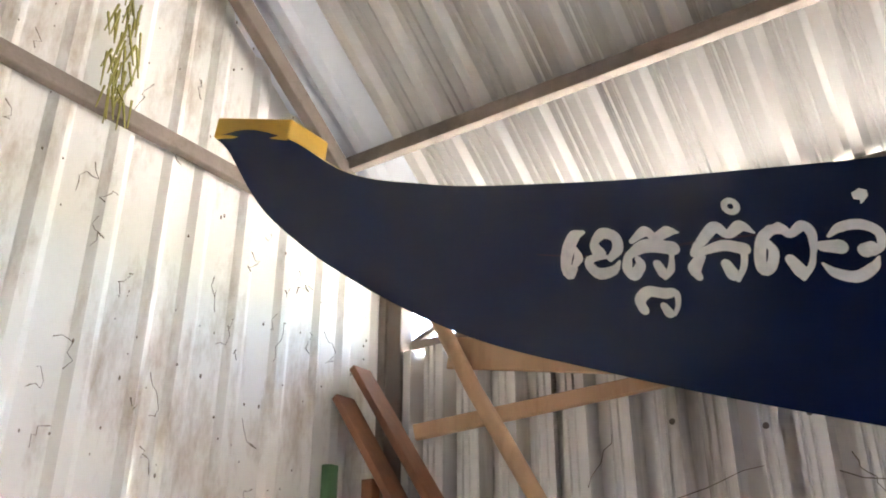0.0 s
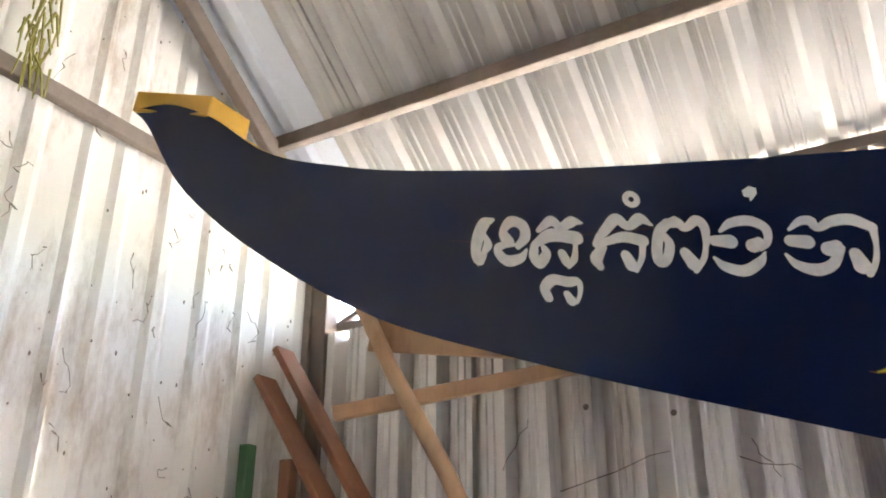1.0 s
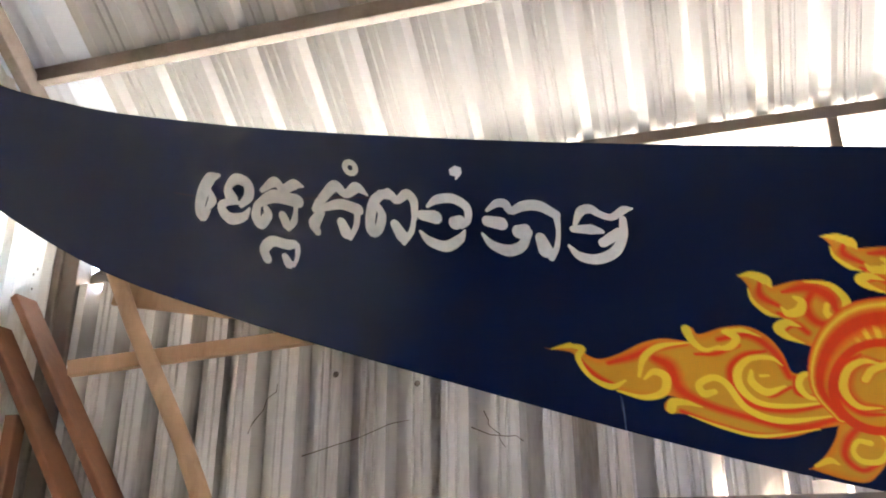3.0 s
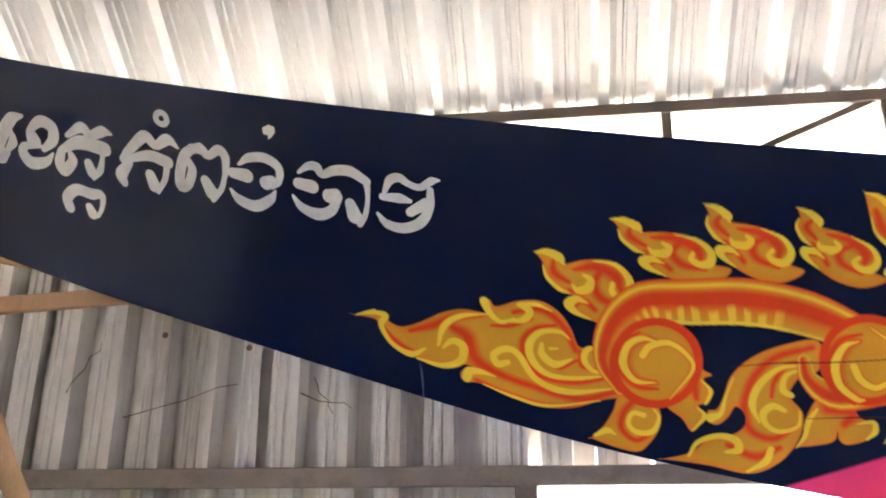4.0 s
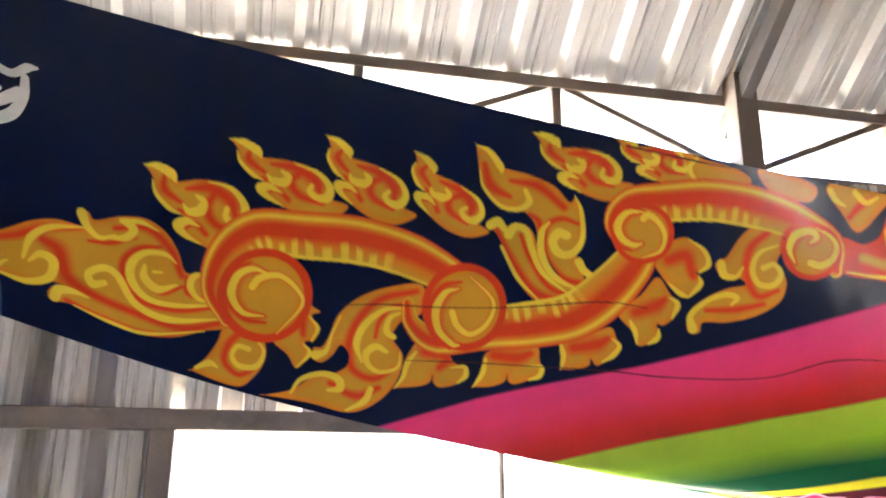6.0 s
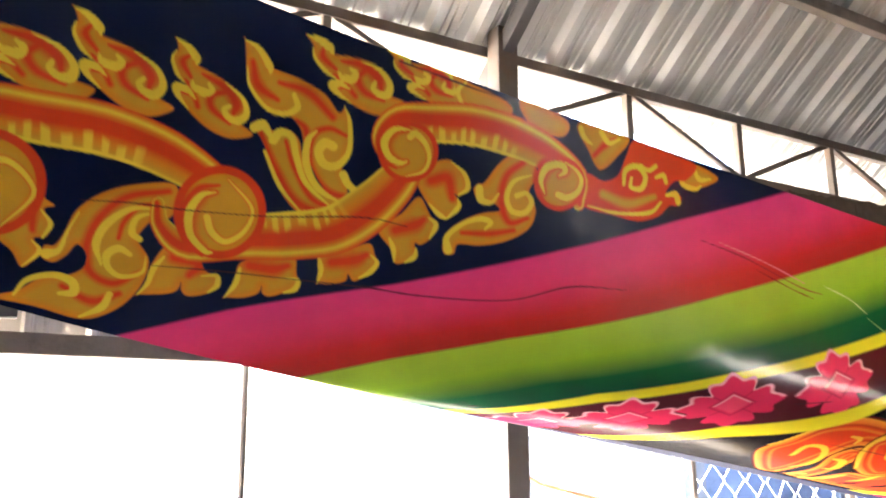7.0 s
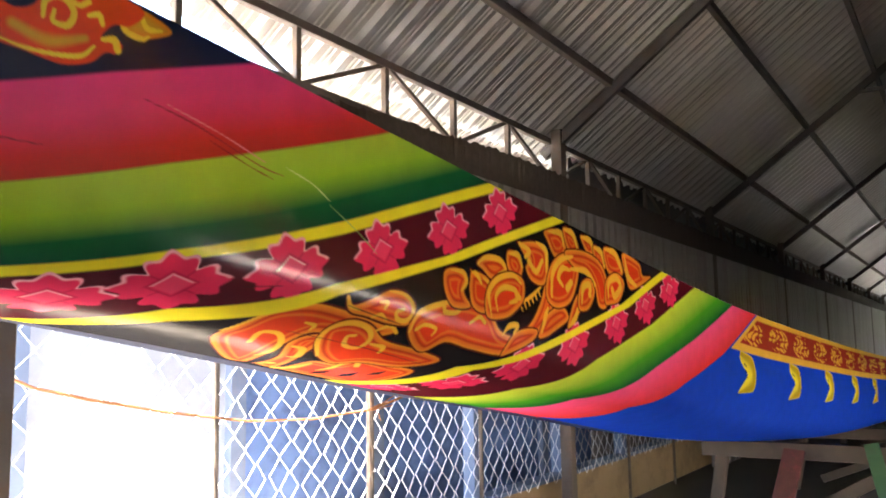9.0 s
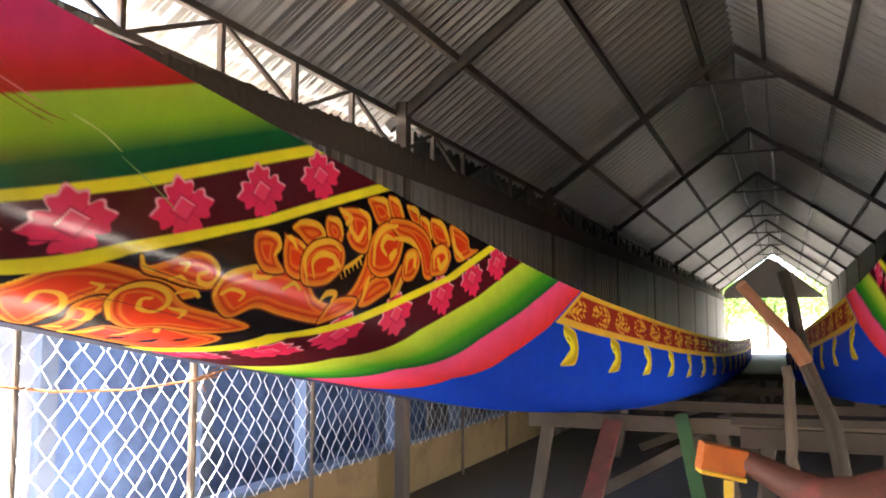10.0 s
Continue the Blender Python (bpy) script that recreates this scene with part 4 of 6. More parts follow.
    p.stroke([(1.133, 0.122), (1.148, 0.146), (1.159, 0.196), (1.144, 0.229), (1.119, 0.233), (1.105, 0.214), (1.113, 0.196), (1.129, 0.197)], [0.0010, 0.0041, 0.0051, 0.0071, 0.0082, 0.0082, 0.0092, 0.0082], GILT)
    p.stroke([(1.093, 0.180), (1.082, 0.203), (1.090, 0.246), (1.122, 0.282), (1.177, 0.297)], [0.0021, 0.0062, 0.0072, 0.0062, 0.0010], GILT)
    p.stroke([(1.022, 0.220), (1.032, 0.202), (1.054, 0.205), (1.069, 0.237), (1.096, 0.278), (1.154, 0.310)], [0.0082, 0.0072, 0.0062, 0.0062, 0.0051, 0.0010], GILT)
    p.stroke([(0.986, 0.209), (1.000, 0.200), (1.017, 0.215)], [0.0082, 0.0092, 0.0041], GILT)
    p.stroke([(1.012, 0.244), (1.051, 0.298), (1.097, 0.333)], [0.0031, 0.0042, 0.0010], GILT)
    p.stroke([(1.159, 0.242), (1.174, 0.258), (1.207, 0.268), (1.242, 0.258)], [0.0081, 0.0071, 0.0051, 0.0010], GILT)
    # flames over the stems, from hooked tip, foot and root
    p.flame((0.367, 0.242), (0.426, 0.342), (0.546, 0.321))
    p.flame((0.511, 0.161), (0.566, 0.239), (0.691, 0.239))
    p.flame((0.678, 0.116), (0.701, 0.201), (0.816, 0.222))
    p.flame((0.835, 0.107), (0.845, 0.186), (0.953, 0.219))
    p.flame((1.041, 0.026), (1.101, 0.095), (1.209, 0.087))
    p.flame((1.186, -0.000), (1.240, 0.050), (1.333, 0.037))
    p.fill([(1.311, -0.007), (1.342, 0.003), (1.432, 0.012), (1.451, 0.032), (1.405, 0.049), (1.355, 0.056)], LEAF)
    p.fill([(1.463, -0.000), (1.571, 0.008), (1.569, 0.042), (1.499, 0.042)], LEAF)
    p.fill([(1.598, 0.013), (1.627, -0.007), (1.722, -0.002), (1.703, 0.044), (1.668, 0.081), (1.632, 0.049)], LEAF)
    p.fill([(1.863, 0.035), (1.882, 0.026), (1.899, 0.008), (1.969, 0.020), (1.937, 0.047), (1.894, 0.063), (1.870, 0.056)], LEAF)
    p.glow([(1.649, 0.057), (1.669, 0.030), (1.692, 0.013)], [0.0058, 0.0093, 0.0058])
    p.stroke([(1.606, 0.013), (1.618, 0.028), (1.638, 0.037)], [0.0058, 0.0058, 0.0023], GILT)
    p.stroke([(1.655, 0.008), (1.678, 0.023), (1.702, 0.009)], [0.0059, 0.0059, 0.0023], GILT)
    p.stroke([(1.344, 0.005), (1.333, 0.027), (1.357, 0.053)], [0.0021, 0.0054, 0.0021], GILT)
    p.stroke([(1.866, 0.039), (1.875, 0.058), (1.908, 0.060), (1.923, 0.050)], [0.0062, 0.0062, 0.0050, 0.0025], GILT)
    p.stroke([(1.901, 0.020), (1.918, 0.037), (1.948, 0.029)], [0.0050, 0.0063, 0.0025], GILT)
    # end leaf
    p.fill([(1.637, 0.098), (1.681, 0.101), (1.712, 0.081), (1.724, 0.038), (1.742, -0.000), (1.836, 0.002), (1.906, 0.010), (1.883, 0.047), (1.851, 0.058), (1.833, 0.087), (1.855, 0.078), (1.874, 0.088), (1.865, 0.106), (1.845, 0.112), (1.822, 0.139), (1.774, 0.161), (1.714, 0.162), (1.641, 0.159)], EMBER)
    p.glow([(1.685, 0.127), (1.746, 0.131), (1.806, 0.102)], [0.0093, 0.0117, 0.0070], AMBER)
    p.stroke([(1.729, 0.095), (1.728, 0.066), (1.754, 0.051), (1.778, 0.067), (1.772, 0.093), (1.747, 0.096), (1.745, 0.078)], [0.0036, 0.0060, 0.0060, 0.0060, 0.0060, 0.0048, 0.0036], GILT)
    p.stroke([(1.656, 0.158), (1.725, 0.156), (1.799, 0.137), (1.824, 0.109)], [0.0012, 0.0035, 0.0047, 0.0024], GILT)
    p.stroke([(1.836, 0.091), (1.858, 0.084), (1.867, 0.098)], [0.0036, 0.0073, 0.0073], GILT)
    p.stroke([(1.804, 0.061), (1.822, 0.053), (1.831, 0.065)], [0.0036, 0.0061, 0.0049], GILT)
    p.stroke([(1.761, 0.045), (1.783, 0.052), (1.800, 0.039)], [0.0024, 0.0048, 0.0048], GILT)
    # stems and volutes
    p.arch([(0.521, 0.498), (0.491, 0.443), (0.512, 0.369), (0.567, 0.318), (0.652, 0.304), (0.757, 0.291), (0.862, 0.302), (0.958, 0.340), (0.996, 0.392)], [0.0129, 0.0194, 0.0302, 0.0410, 0.0442, 0.0453, 0.0431, 0.0324, 0.0151], 1, 0.3, 0.72)
    p.arch([(0.851, 0.390), (0.864, 0.429), (0.913, 0.453), (0.999, 0.414), (1.082, 0.387), (1.164, 0.351), (1.219, 0.293), (1.259, 0.227), (1.282, 0.168)], [0.0110, 0.0177, 0.0287, 0.0420, 0.0464, 0.0464, 0.0464, 0.0398, 0.0265], -1, 0.36, 0.7)
    p.arch([(1.239, 0.196), (1.210, 0.154), (1.234, 0.111), (1.300, 0.095), (1.376, 0.076), (1.457, 0.071), (1.543, 0.081), (1.619, 0.110), (1.636, 0.160)], [0.0109, 0.0175, 0.0262, 0.0371, 0.0393, 0.0393, 0.0349, 0.0262, 0.0131], 1, 0.3, 0.68)
    p.fill([(0.675, 0.418), (0.665, 0.466), (0.634, 0.506), (0.590, 0.526), (0.546, 0.522), (0.513, 0.493), (0.501, 0.448), (0.513, 0.401), (0.544, 0.362), (0.587, 0.343), (0.630, 0.348), (0.663, 0.375)], EMBER)
    p.fill([(0.660, 0.421), (0.651, 0.460), (0.626, 0.493), (0.590, 0.509), (0.554, 0.505), (0.527, 0.482), (0.517, 0.446), (0.526, 0.407), (0.552, 0.375), (0.587, 0.359), (0.623, 0.363), (0.649, 0.385)], DISC)
    p.glow([(0.592, 0.486), (0.552, 0.486), (0.517, 0.450), (0.525, 0.403), (0.560, 0.375)], [0.0034, 0.0067, 0.0078, 0.0056, 0.0022])
    p.glow([(0.589, 0.474), (0.550, 0.475), (0.528, 0.446), (0.536, 0.408), (0.562, 0.388), (0.588, 0.390)], [0.0055, 0.0144, 0.0166, 0.0144, 0.0111, 0.0066])
    p.glow([(0.564, 0.422), (0.579, 0.401), (0.614, 0.390), (0.647, 0.410), (0.656, 0.440), (0.614, 0.503)], [0.0077, 0.0088, 0.0077, 0.0066, 0.0055, 0.0033])
    p.stroke([(0.589, 0.474), (0.550, 0.475), (0.528, 0.446), (0.536, 0.408), (0.562, 0.388), (0.588, 0.390)], [0.0011, 0.0055, 0.0078, 0.0066, 0.0055, 0.0022], GILT)
    p.stroke([(0.564, 0.422), (0.579, 0.401), (0.614, 0.390), (0.647, 0.410), (0.656, 0.440), (0.614, 0.503)], [0.0066, 0.0066, 0.0055, 0.0044, 0.0033, 0.0011], GILT)
    p.fill([(1.039, 0.363), (1.032, 0.408), (1.006, 0.445), (0.966, 0.464), (0.924, 0.459), (0.892, 0.431), (0.878, 0.389), (0.886, 0.344), (0.913, 0.308), (0.952, 0.290), (0.993, 0.295), (1.025, 0.321)], EMBER)
    p.fill([(1.025, 0.365), (1.019, 0.402), (0.997, 0.433), (0.965, 0.448), (0.931, 0.444), (0.904, 0.421), (0.893, 0.386), (0.899, 0.349), (0.922, 0.320), (0.954, 0.305), (0.987, 0.309), (1.013, 0.331)], DISC)
    p.glow([(0.947, 0.328), (0.912, 0.345), (0.893, 0.393), (0.905, 0.442), (0.942, 0.466)], [0.0033, 0.0065, 0.0076, 0.0054, 0.0022])
    p.glow([(0.944, 0.342), (0.920, 0.355), (0.906, 0.391), (0.915, 0.431), (0.944, 0.454), (0.957, 0.454)], [0.0055, 0.0143, 0.0164, 0.0143, 0.0110, 0.0066])
    p.glow([(0.937, 0.391), (0.950, 0.416), (0.978, 0.427), (1.007, 0.397), (1.011, 0.352), (0.961, 0.313)], [0.0076, 0.0087, 0.0076, 0.0065, 0.0054, 0.0032])
    p.stroke([(0.944, 0.342), (0.920, 0.355), (0.906, 0.391), (0.915, 0.431), (0.944, 0.454), (0.957, 0.454)], [0.0011, 0.0055, 0.0077, 0.0066, 0.0055, 0.0022], GILT)
    p.stroke([(0.937, 0.391), (0.950, 0.416), (0.978, 0.427), (1.007, 0.397), (1.011, 0.352), (0.961, 0.313)], [0.0065, 0.0065, 0.0054, 0.0043, 0.0032, 0.0011], GILT)
    p.fill([(1.325, 0.148), (1.324, 0.178), (1.307, 0.204), (1.280, 0.219), (1.250, 0.219), (1.225, 0.204), (1.211, 0.178), (1.213, 0.148), (1.229, 0.122), (1.256, 0.108), (1.286, 0.107), (1.312, 0.122)], EMBER)
    p.fill([(1.315, 0.151), (1.314, 0.175), (1.300, 0.197), (1.278, 0.209), (1.253, 0.209), (1.232, 0.196), (1.221, 0.175), (1.223, 0.151), (1.236, 0.130), (1.258, 0.117), (1.283, 0.117), (1.304, 0.129)], DISC)
    p.glow([(1.261, 0.112), (1.226, 0.124), (1.208, 0.161), (1.225, 0.192), (1.253, 0.200)], [0.0032, 0.0064, 0.0075, 0.0053, 0.0021])
    p.glow([(1.261, 0.123), (1.232, 0.131), (1.219, 0.158), (1.232, 0.181), (1.255, 0.188), (1.269, 0.182)], [0.0054, 0.0140, 0.0162, 0.0140, 0.0108, 0.0065])
    p.glow([(1.264, 0.135), (1.273, 0.126), (1.296, 0.138), (1.310, 0.161), (1.305, 0.189), (1.275, 0.208)], [0.0076, 0.0087, 0.0076, 0.0065, 0.0054, 0.0033])
    p.stroke([(1.261, 0.123), (1.232, 0.131), (1.219, 0.158), (1.232, 0.181), (1.255, 0.188), (1.269, 0.182)], [0.0011, 0.0054, 0.0076, 0.0065, 0.0054, 0.0022], GILT)
    p.stroke([(1.264, 0.135), (1.273, 0.126), (1.296, 0.138), (1.310, 0.161), (1.305, 0.189), (1.275, 0.208)], [0.0065, 0.0065, 0.0054, 0.0044, 0.0033, 0.0011], GILT)
    p.fill([(1.643, 0.119), (1.640, 0.148), (1.622, 0.171), (1.596, 0.185), (1.567, 0.184), (1.543, 0.169), (1.531, 0.145), (1.533, 0.117), (1.550, 0.094), (1.577, 0.080), (1.606, 0.080), (1.631, 0.095)], EMBER)
    p.fill([(1.633, 0.122), (1.630, 0.145), (1.616, 0.164), (1.594, 0.175), (1.570, 0.175), (1.551, 0.163), (1.541, 0.143), (1.543, 0.120), (1.556, 0.100), (1.578, 0.089), (1.603, 0.090), (1.623, 0.102)], DISC)
    p.glow([(1.558, 0.173), (1.533, 0.141), (1.538, 0.104), (1.573, 0.085), (1.592, 0.085)], [0.0034, 0.0068, 0.0079, 0.0056, 0.0023])
    p.glow([(1.558, 0.160), (1.544, 0.136), (1.551, 0.108), (1.579, 0.095), (1.592, 0.105), (1.581, 0.117)], [0.0057, 0.0148, 0.0170, 0.0148, 0.0114, 0.0068])
    p.glow([(1.587, 0.154), (1.607, 0.155), (1.628, 0.137), (1.631, 0.112), (1.614, 0.096), (1.588, 0.088)], [0.0080, 0.0092, 0.0080, 0.0069, 0.0057, 0.0034])
    p.stroke([(1.558, 0.160), (1.544, 0.136), (1.551, 0.108), (1.579, 0.095), (1.592, 0.105), (1.581, 0.117)], [0.0011, 0.0057, 0.0079, 0.0068, 0.0057, 0.0023], GILT)
    p.stroke([(1.587, 0.154), (1.607, 0.155), (1.628, 0.137), (1.631, 0.112), (1.614, 0.096), (1.588, 0.088)], [0.0069, 0.0069, 0.0057, 0.0046, 0.0034, 0.0011], GILT)
    # running scroll on the black band
    p.fill([(2.275, 0.700), (2.272, 0.597), (2.305, 0.522), (2.394, 0.487), (2.506, 0.487), (2.644, 0.503), (2.735, 0.517), (2.663, 0.550), (2.551, 0.567), (2.462, 0.577), (2.451, 0.661), (2.517, 0.834), (2.534, 0.886), (2.468, 0.881)], HOT)
    p.stroke([(2.368, 0.682), (2.344, 0.617), (2.388, 0.606), (2.437, 0.650), (2.475, 0.728), (2.476, 0.786)], [0.0064, 0.0085, 0.0085, 0.0085, 0.0064, 0.0021], LIT)
    p.stroke([(2.255, 0.640), (2.290, 0.554), (2.347, 0.505)], [0.0029, 0.0058, 0.0029], LIT)
    p.stroke([(2.419, 0.544), (2.452, 0.547), (2.454, 0.565)], [0.0033, 0.0066, 0.0049], LIT)
    p.fill([(2.569, 0.881), (2.569, 0.881), (2.530, 0.758), (2.459, 0.647), (2.471, 0.588), (2.532, 0.576), (2.539, 0.627), (2.560, 0.699), (2.614, 0.816), (2.636, 0.897)], HOT)
    p.stroke([(2.487, 0.658), (2.525, 0.665), (2.564, 0.724), (2.546, 0.741)], [0.0053, 0.0106, 0.0106, 0.0027], LIT)
    p.stroke([(2.570, 0.877), (2.585, 0.839)], [0.0034, 0.0135], LIT)
    p.fill([(2.669, 0.903), (2.669, 0.903), (2.633, 0.744), (2.728, 0.729), (2.736, 0.652), (2.885, 0.665), (2.996, 0.681), (3.007, 0.813), (3.050, 0.932), (2.886, 0.918)], HOT)
    p.stroke([(2.657, 0.893), (2.670, 0.858), (2.655, 0.760)], [0.0181, 0.0144, 0.0036], LIT)
    p.stroke([(2.743, 0.827), (2.742, 0.773), (2.726, 0.715)], [0.0032, 0.0095, 0.0063], LIT)
    p.stroke([(2.716, 0.695), (2.741, 0.670), (2.786, 0.717)], [0.0052, 0.0104, 0.0078], LIT)
    p.stroke([(2.780, 0.887), (2.776, 0.844), (2.777, 0.806)], [0.0037, 0.0187, 0.0037], BLACK)
    p.stroke([(2.858, 0.855), (2.858, 0.816), (2.852, 0.771)], [0.0037, 0.0184, 0.0037], BLACK)
    p.stroke([(2.896, 0.773), (2.905, 0.747), (2.906, 0.713)], [0.0033, 0.0165, 0.0033], BLACK)
    p.fill([(2.580, 0.674), (2.505, 0.590), (2.501, 0.538), (2.555, 0.508), (2.633, 0.514), (2.726, 0.554), (2.890, 0.567), (3.016, 0.594), (2.907, 0.665), (2.758, 0.683), (2.690, 0.728)], HOT)
    p.stroke([(2.605, 0.692), (2.518, 0.604), (2.506, 0.549), (2.553, 0.519), (2.624, 0.523), (2.667, 0.558), (2.661, 0.604), (2.612, 0.602), (2.585, 0.565), (2.607, 0.555)], [0.0038, 0.0077, 0.0077, 0.0077, 0.0077, 0.0077, 0.0077, 0.0077, 0.0058, 0.0058], LIT)
    p.stroke([(2.662, 0.526), (2.705, 0.504), (2.743, 0.522)], [0.0035, 0.0070, 0.0052], LIT)
    p.stroke([(2.687, 0.576), (2.741, 0.580), (2.754, 0.606)], [0.0042, 0.0084, 0.0063], LIT)
    p.fill([(2.507, 0.453), (2.507, 0.453), (2.535, 0.470), (2.595, 0.446), (2.665, 0.413), (2.733, 0.411), (2.780, 0.438), (2.786, 0.476), (2.758, 0.496), (2.681, 0.499), (2.598, 0.491), (2.539, 0.489), (2.513, 0.474)], HOT)
    p.stroke([(2.508, 0.453), (2.527, 0.474), (2.565, 0.479)], [0.0060, 0.0060, 0.0030], LIT)
    p.stroke([(2.661, 0.415), (2.734, 0.416), (2.777, 0.444), (2.761, 0.480), (2.720, 0.483), (2.707, 0.464), (2.736, 0.454)], [0.0018, 0.0053, 0.0071, 0.0071, 0.0071, 0.0053, 0.0053], LIT)
    p.stroke([(2.631, 0.448), (2.662, 0.445), (2.656, 0.461)], [0.0033, 0.0066, 0.0049], LIT)
    p.stroke([(2.617, 0.491), (2.649, 0.479), (2.675, 0.490)], [0.0033, 0.0049, 0.0033], LIT)
    p.fill([(2.786, 0.513), (2.798, 0.456), (2.894, 0.416), (3.008, 0.390), (3.123, 0.391), (3.187, 0.411), (3.244, 0.454), (3.345, 0.458), (3.439, 0.405), (3.508, 0.327), (3.553, 0.252), (3.602, 0.291), (3.569, 0.374), (3.465, 0.446), (3.317, 0.526), (3.109, 0.530), (2.969, 0.522), (2.894, 0.571)], HOT)
    p.stroke([(2.790, 0.511), (2.804, 0.455), (2.909, 0.415), (3.022, 0.391)], [0.0039, 0.0078, 0.0078, 0.0019], LIT)
    p.stroke([(2.814, 0.501), (2.845, 0.483), (2.901, 0.488), (2.895, 0.509)], [0.0058, 0.0058, 0.0058, 0.0039], LIT)
    p.stroke([(2.921, 0.422), (2.930, 0.436), (2.986, 0.431), (3.015, 0.414)], [0.0081, 0.0081, 0.0061, 0.0040], LIT)
    p.stroke([(3.064, 0.452), (3.115, 0.428), (3.148, 0.440)], [0.0043, 0.0065, 0.0065], LIT)
    p.stroke([(3.355, 0.353), (3.440, 0.316), (3.545, 0.251)], [0.0026, 0.0078, 0.0026], LIT)
    p.stroke([(3.370, 0.357), (3.381, 0.373)], [0.0050, 0.0025], LIT)
    p.stroke([(3.394, 0.344), (3.405, 0.361)], [0.0051, 0.0026], LIT)
    p.stroke([(3.418, 0.331), (3.430, 0.347)], [0.0052, 0.0026], LIT)
    p.stroke([(3.443, 0.317), (3.455, 0.334)], [0.0052, 0.0026], LIT)
    p.stroke([(3.469, 0.303), (3.481, 0.320)], [0.0053, 0.0027], LIT)
    p.stroke([(3.495, 0.289), (3.507, 0.306)], [0.0054, 0.0027], LIT)
    p.fill([(2.924, 0.317), (2.988, 0.302), (3.039, 0.324), (3.020, 0.367), (3.058, 0.404), (2.972, 0.417), (2.928, 0.390), (2.911, 0.348)], HOT)
    p.stroke([(2.951, 0.312), (3.016, 0.309), (3.034, 0.334), (3.008, 0.364)], [0.0021, 0.0085, 0.0085, 0.0042], LIT)
    p.fill([(3.061, 0.297), (3.061, 0.297), (3.120, 0.295), (3.169, 0.309), (3.197, 0.355), (3.147, 0.410), (3.075, 0.402), (3.053, 0.353)], HOT)
    p.stroke([(3.067, 0.299), (3.096, 0.303), (3.121, 0.325)], [0.0022, 0.0088, 0.0088, 0.0044], LIT)
    p.fill([(3.095, 0.267), (3.145, 0.238), (3.230, 0.226), (3.280, 0.253), (3.232, 0.294), (3.178, 0.301), (3.131, 0.281)], HOT)
    p.stroke([(3.101, 0.269), (3.148, 0.241), (3.236, 0.232), (3.270, 0.258), (3.225, 0.278)], [0.0024, 0.0095, 0.0095, 0.0047], LIT)
    p.fill([(3.288, 0.194), (3.347, 0.188), (3.386, 0.223), (3.366, 0.267), (3.324, 0.276), (3.283, 0.241)], HOT)
    p.stroke([(3.295, 0.200), (3.357, 0.193), (3.383, 0.228)], [0.0025, 0.0101, 0.0101, 0.0050], LIT)
    p.fill([(3.363, 0.151), (3.363, 0.151), (3.473, 0.125), (3.551, 0.136), (3.572, 0.199), (3.533, 0.261), (3.449, 0.262), (3.408, 0.226), (3.437, 0.194), (3.392, 0.178)], HOT)
    p.stroke([(3.488, 0.122), (3.559, 0.140), (3.556, 0.210)], [0.0028, 0.0112, 0.0112, 0.0056], LIT)
    p.fill([(3.550, 0.072), (3.648, 0.043), (3.717, 0.075), (3.696, 0.128), (3.624, 0.145), (3.574, 0.101)], HOT)
    p.stroke([(3.582, 0.064), (3.682, 0.050), (3.700, 0.091)], [0.0030, 0.0118, 0.0118, 0.0059], LIT)
    p.fill([(3.699, 0.026), (3.779, 0.022), (3.826, 0.074), (3.780, 0.110), (3.726, 0.089)], HOT)
    p.stroke([(3.708, 0.028), (3.779, 0.030), (3.812, 0.073)], [0.0031, 0.0123, 0.0123, 0.0062], LIT)
    p.fill([(3.844, 0.023), (3.930, 0.019), (3.965, 0.054), (3.911, 0.080)], HOT)
    p.stroke([(3.853, 0.025), (3.930, 0.023), (3.955, 0.057)], [0.0033, 0.0131, 0.0131, 0.0065], LIT)
    p.fill([(3.955, 0.039), (4.031, 0.041), (4.068, 0.099), (3.991, 0.119)], HOT)
    p.stroke([(3.965, 0.041), (4.031, 0.048), (4.057, 0.096)], [0.0034, 0.0136, 0.0136, 0.0068], LIT)
    p.fill([(4.057, 0.024), (4.181, 0.019), (4.243, 0.085), (4.175, 0.118), (4.084, 0.109)], HOT)
    p.stroke([(4.068, 0.026), (4.170, 0.026), (4.226, 0.084)], [0.0036, 0.0144, 0.0144, 0.0072], LIT)
    p.fill([(4.243, 0.009), (4.414, 0.015), (4.450, 0.062), (4.538, 0.054), (4.329, 0.145), (4.271, 0.099)], HOT)
    p.stroke([(4.260, 0.010), (4.294, 0.094), (4.377, 0.121)], [0.0037, 0.0149, 0.0149, 0.0075], LIT)
    p.fill([(3.498, 0.441), (3.556, 0.361), (3.669, 0.315), (3.722, 0.351), (3.633, 0.400), (3.551, 0.438)], HOT)
    p.stroke([(3.518, 0.431), (3.541, 0.371), (3.563, 0.337)], [0.0027, 0.0109, 0.0109, 0.0054], LIT)
    p.fill([(3.716, 0.388), (3.755, 0.305), (3.809, 0.250), (3.832, 0.292), (3.784, 0.345)], HOT)
    p.stroke([(3.724, 0.383), (3.779, 0.342), (3.800, 0.305)], [0.0030, 0.0121, 0.0121, 0.0061], LIT)
    p.fill([(3.288, 0.530), (3.327, 0.457), (3.414, 0.427), (3.487, 0.424), (3.459, 0.462), (3.341, 0.515)], HOT)
    p.stroke([(3.261, 0.466), (3.297, 0.433), (3.350, 0.425), (3.330, 0.453)], [0.0025, 0.0098, 0.0098, 0.0049], LIT)
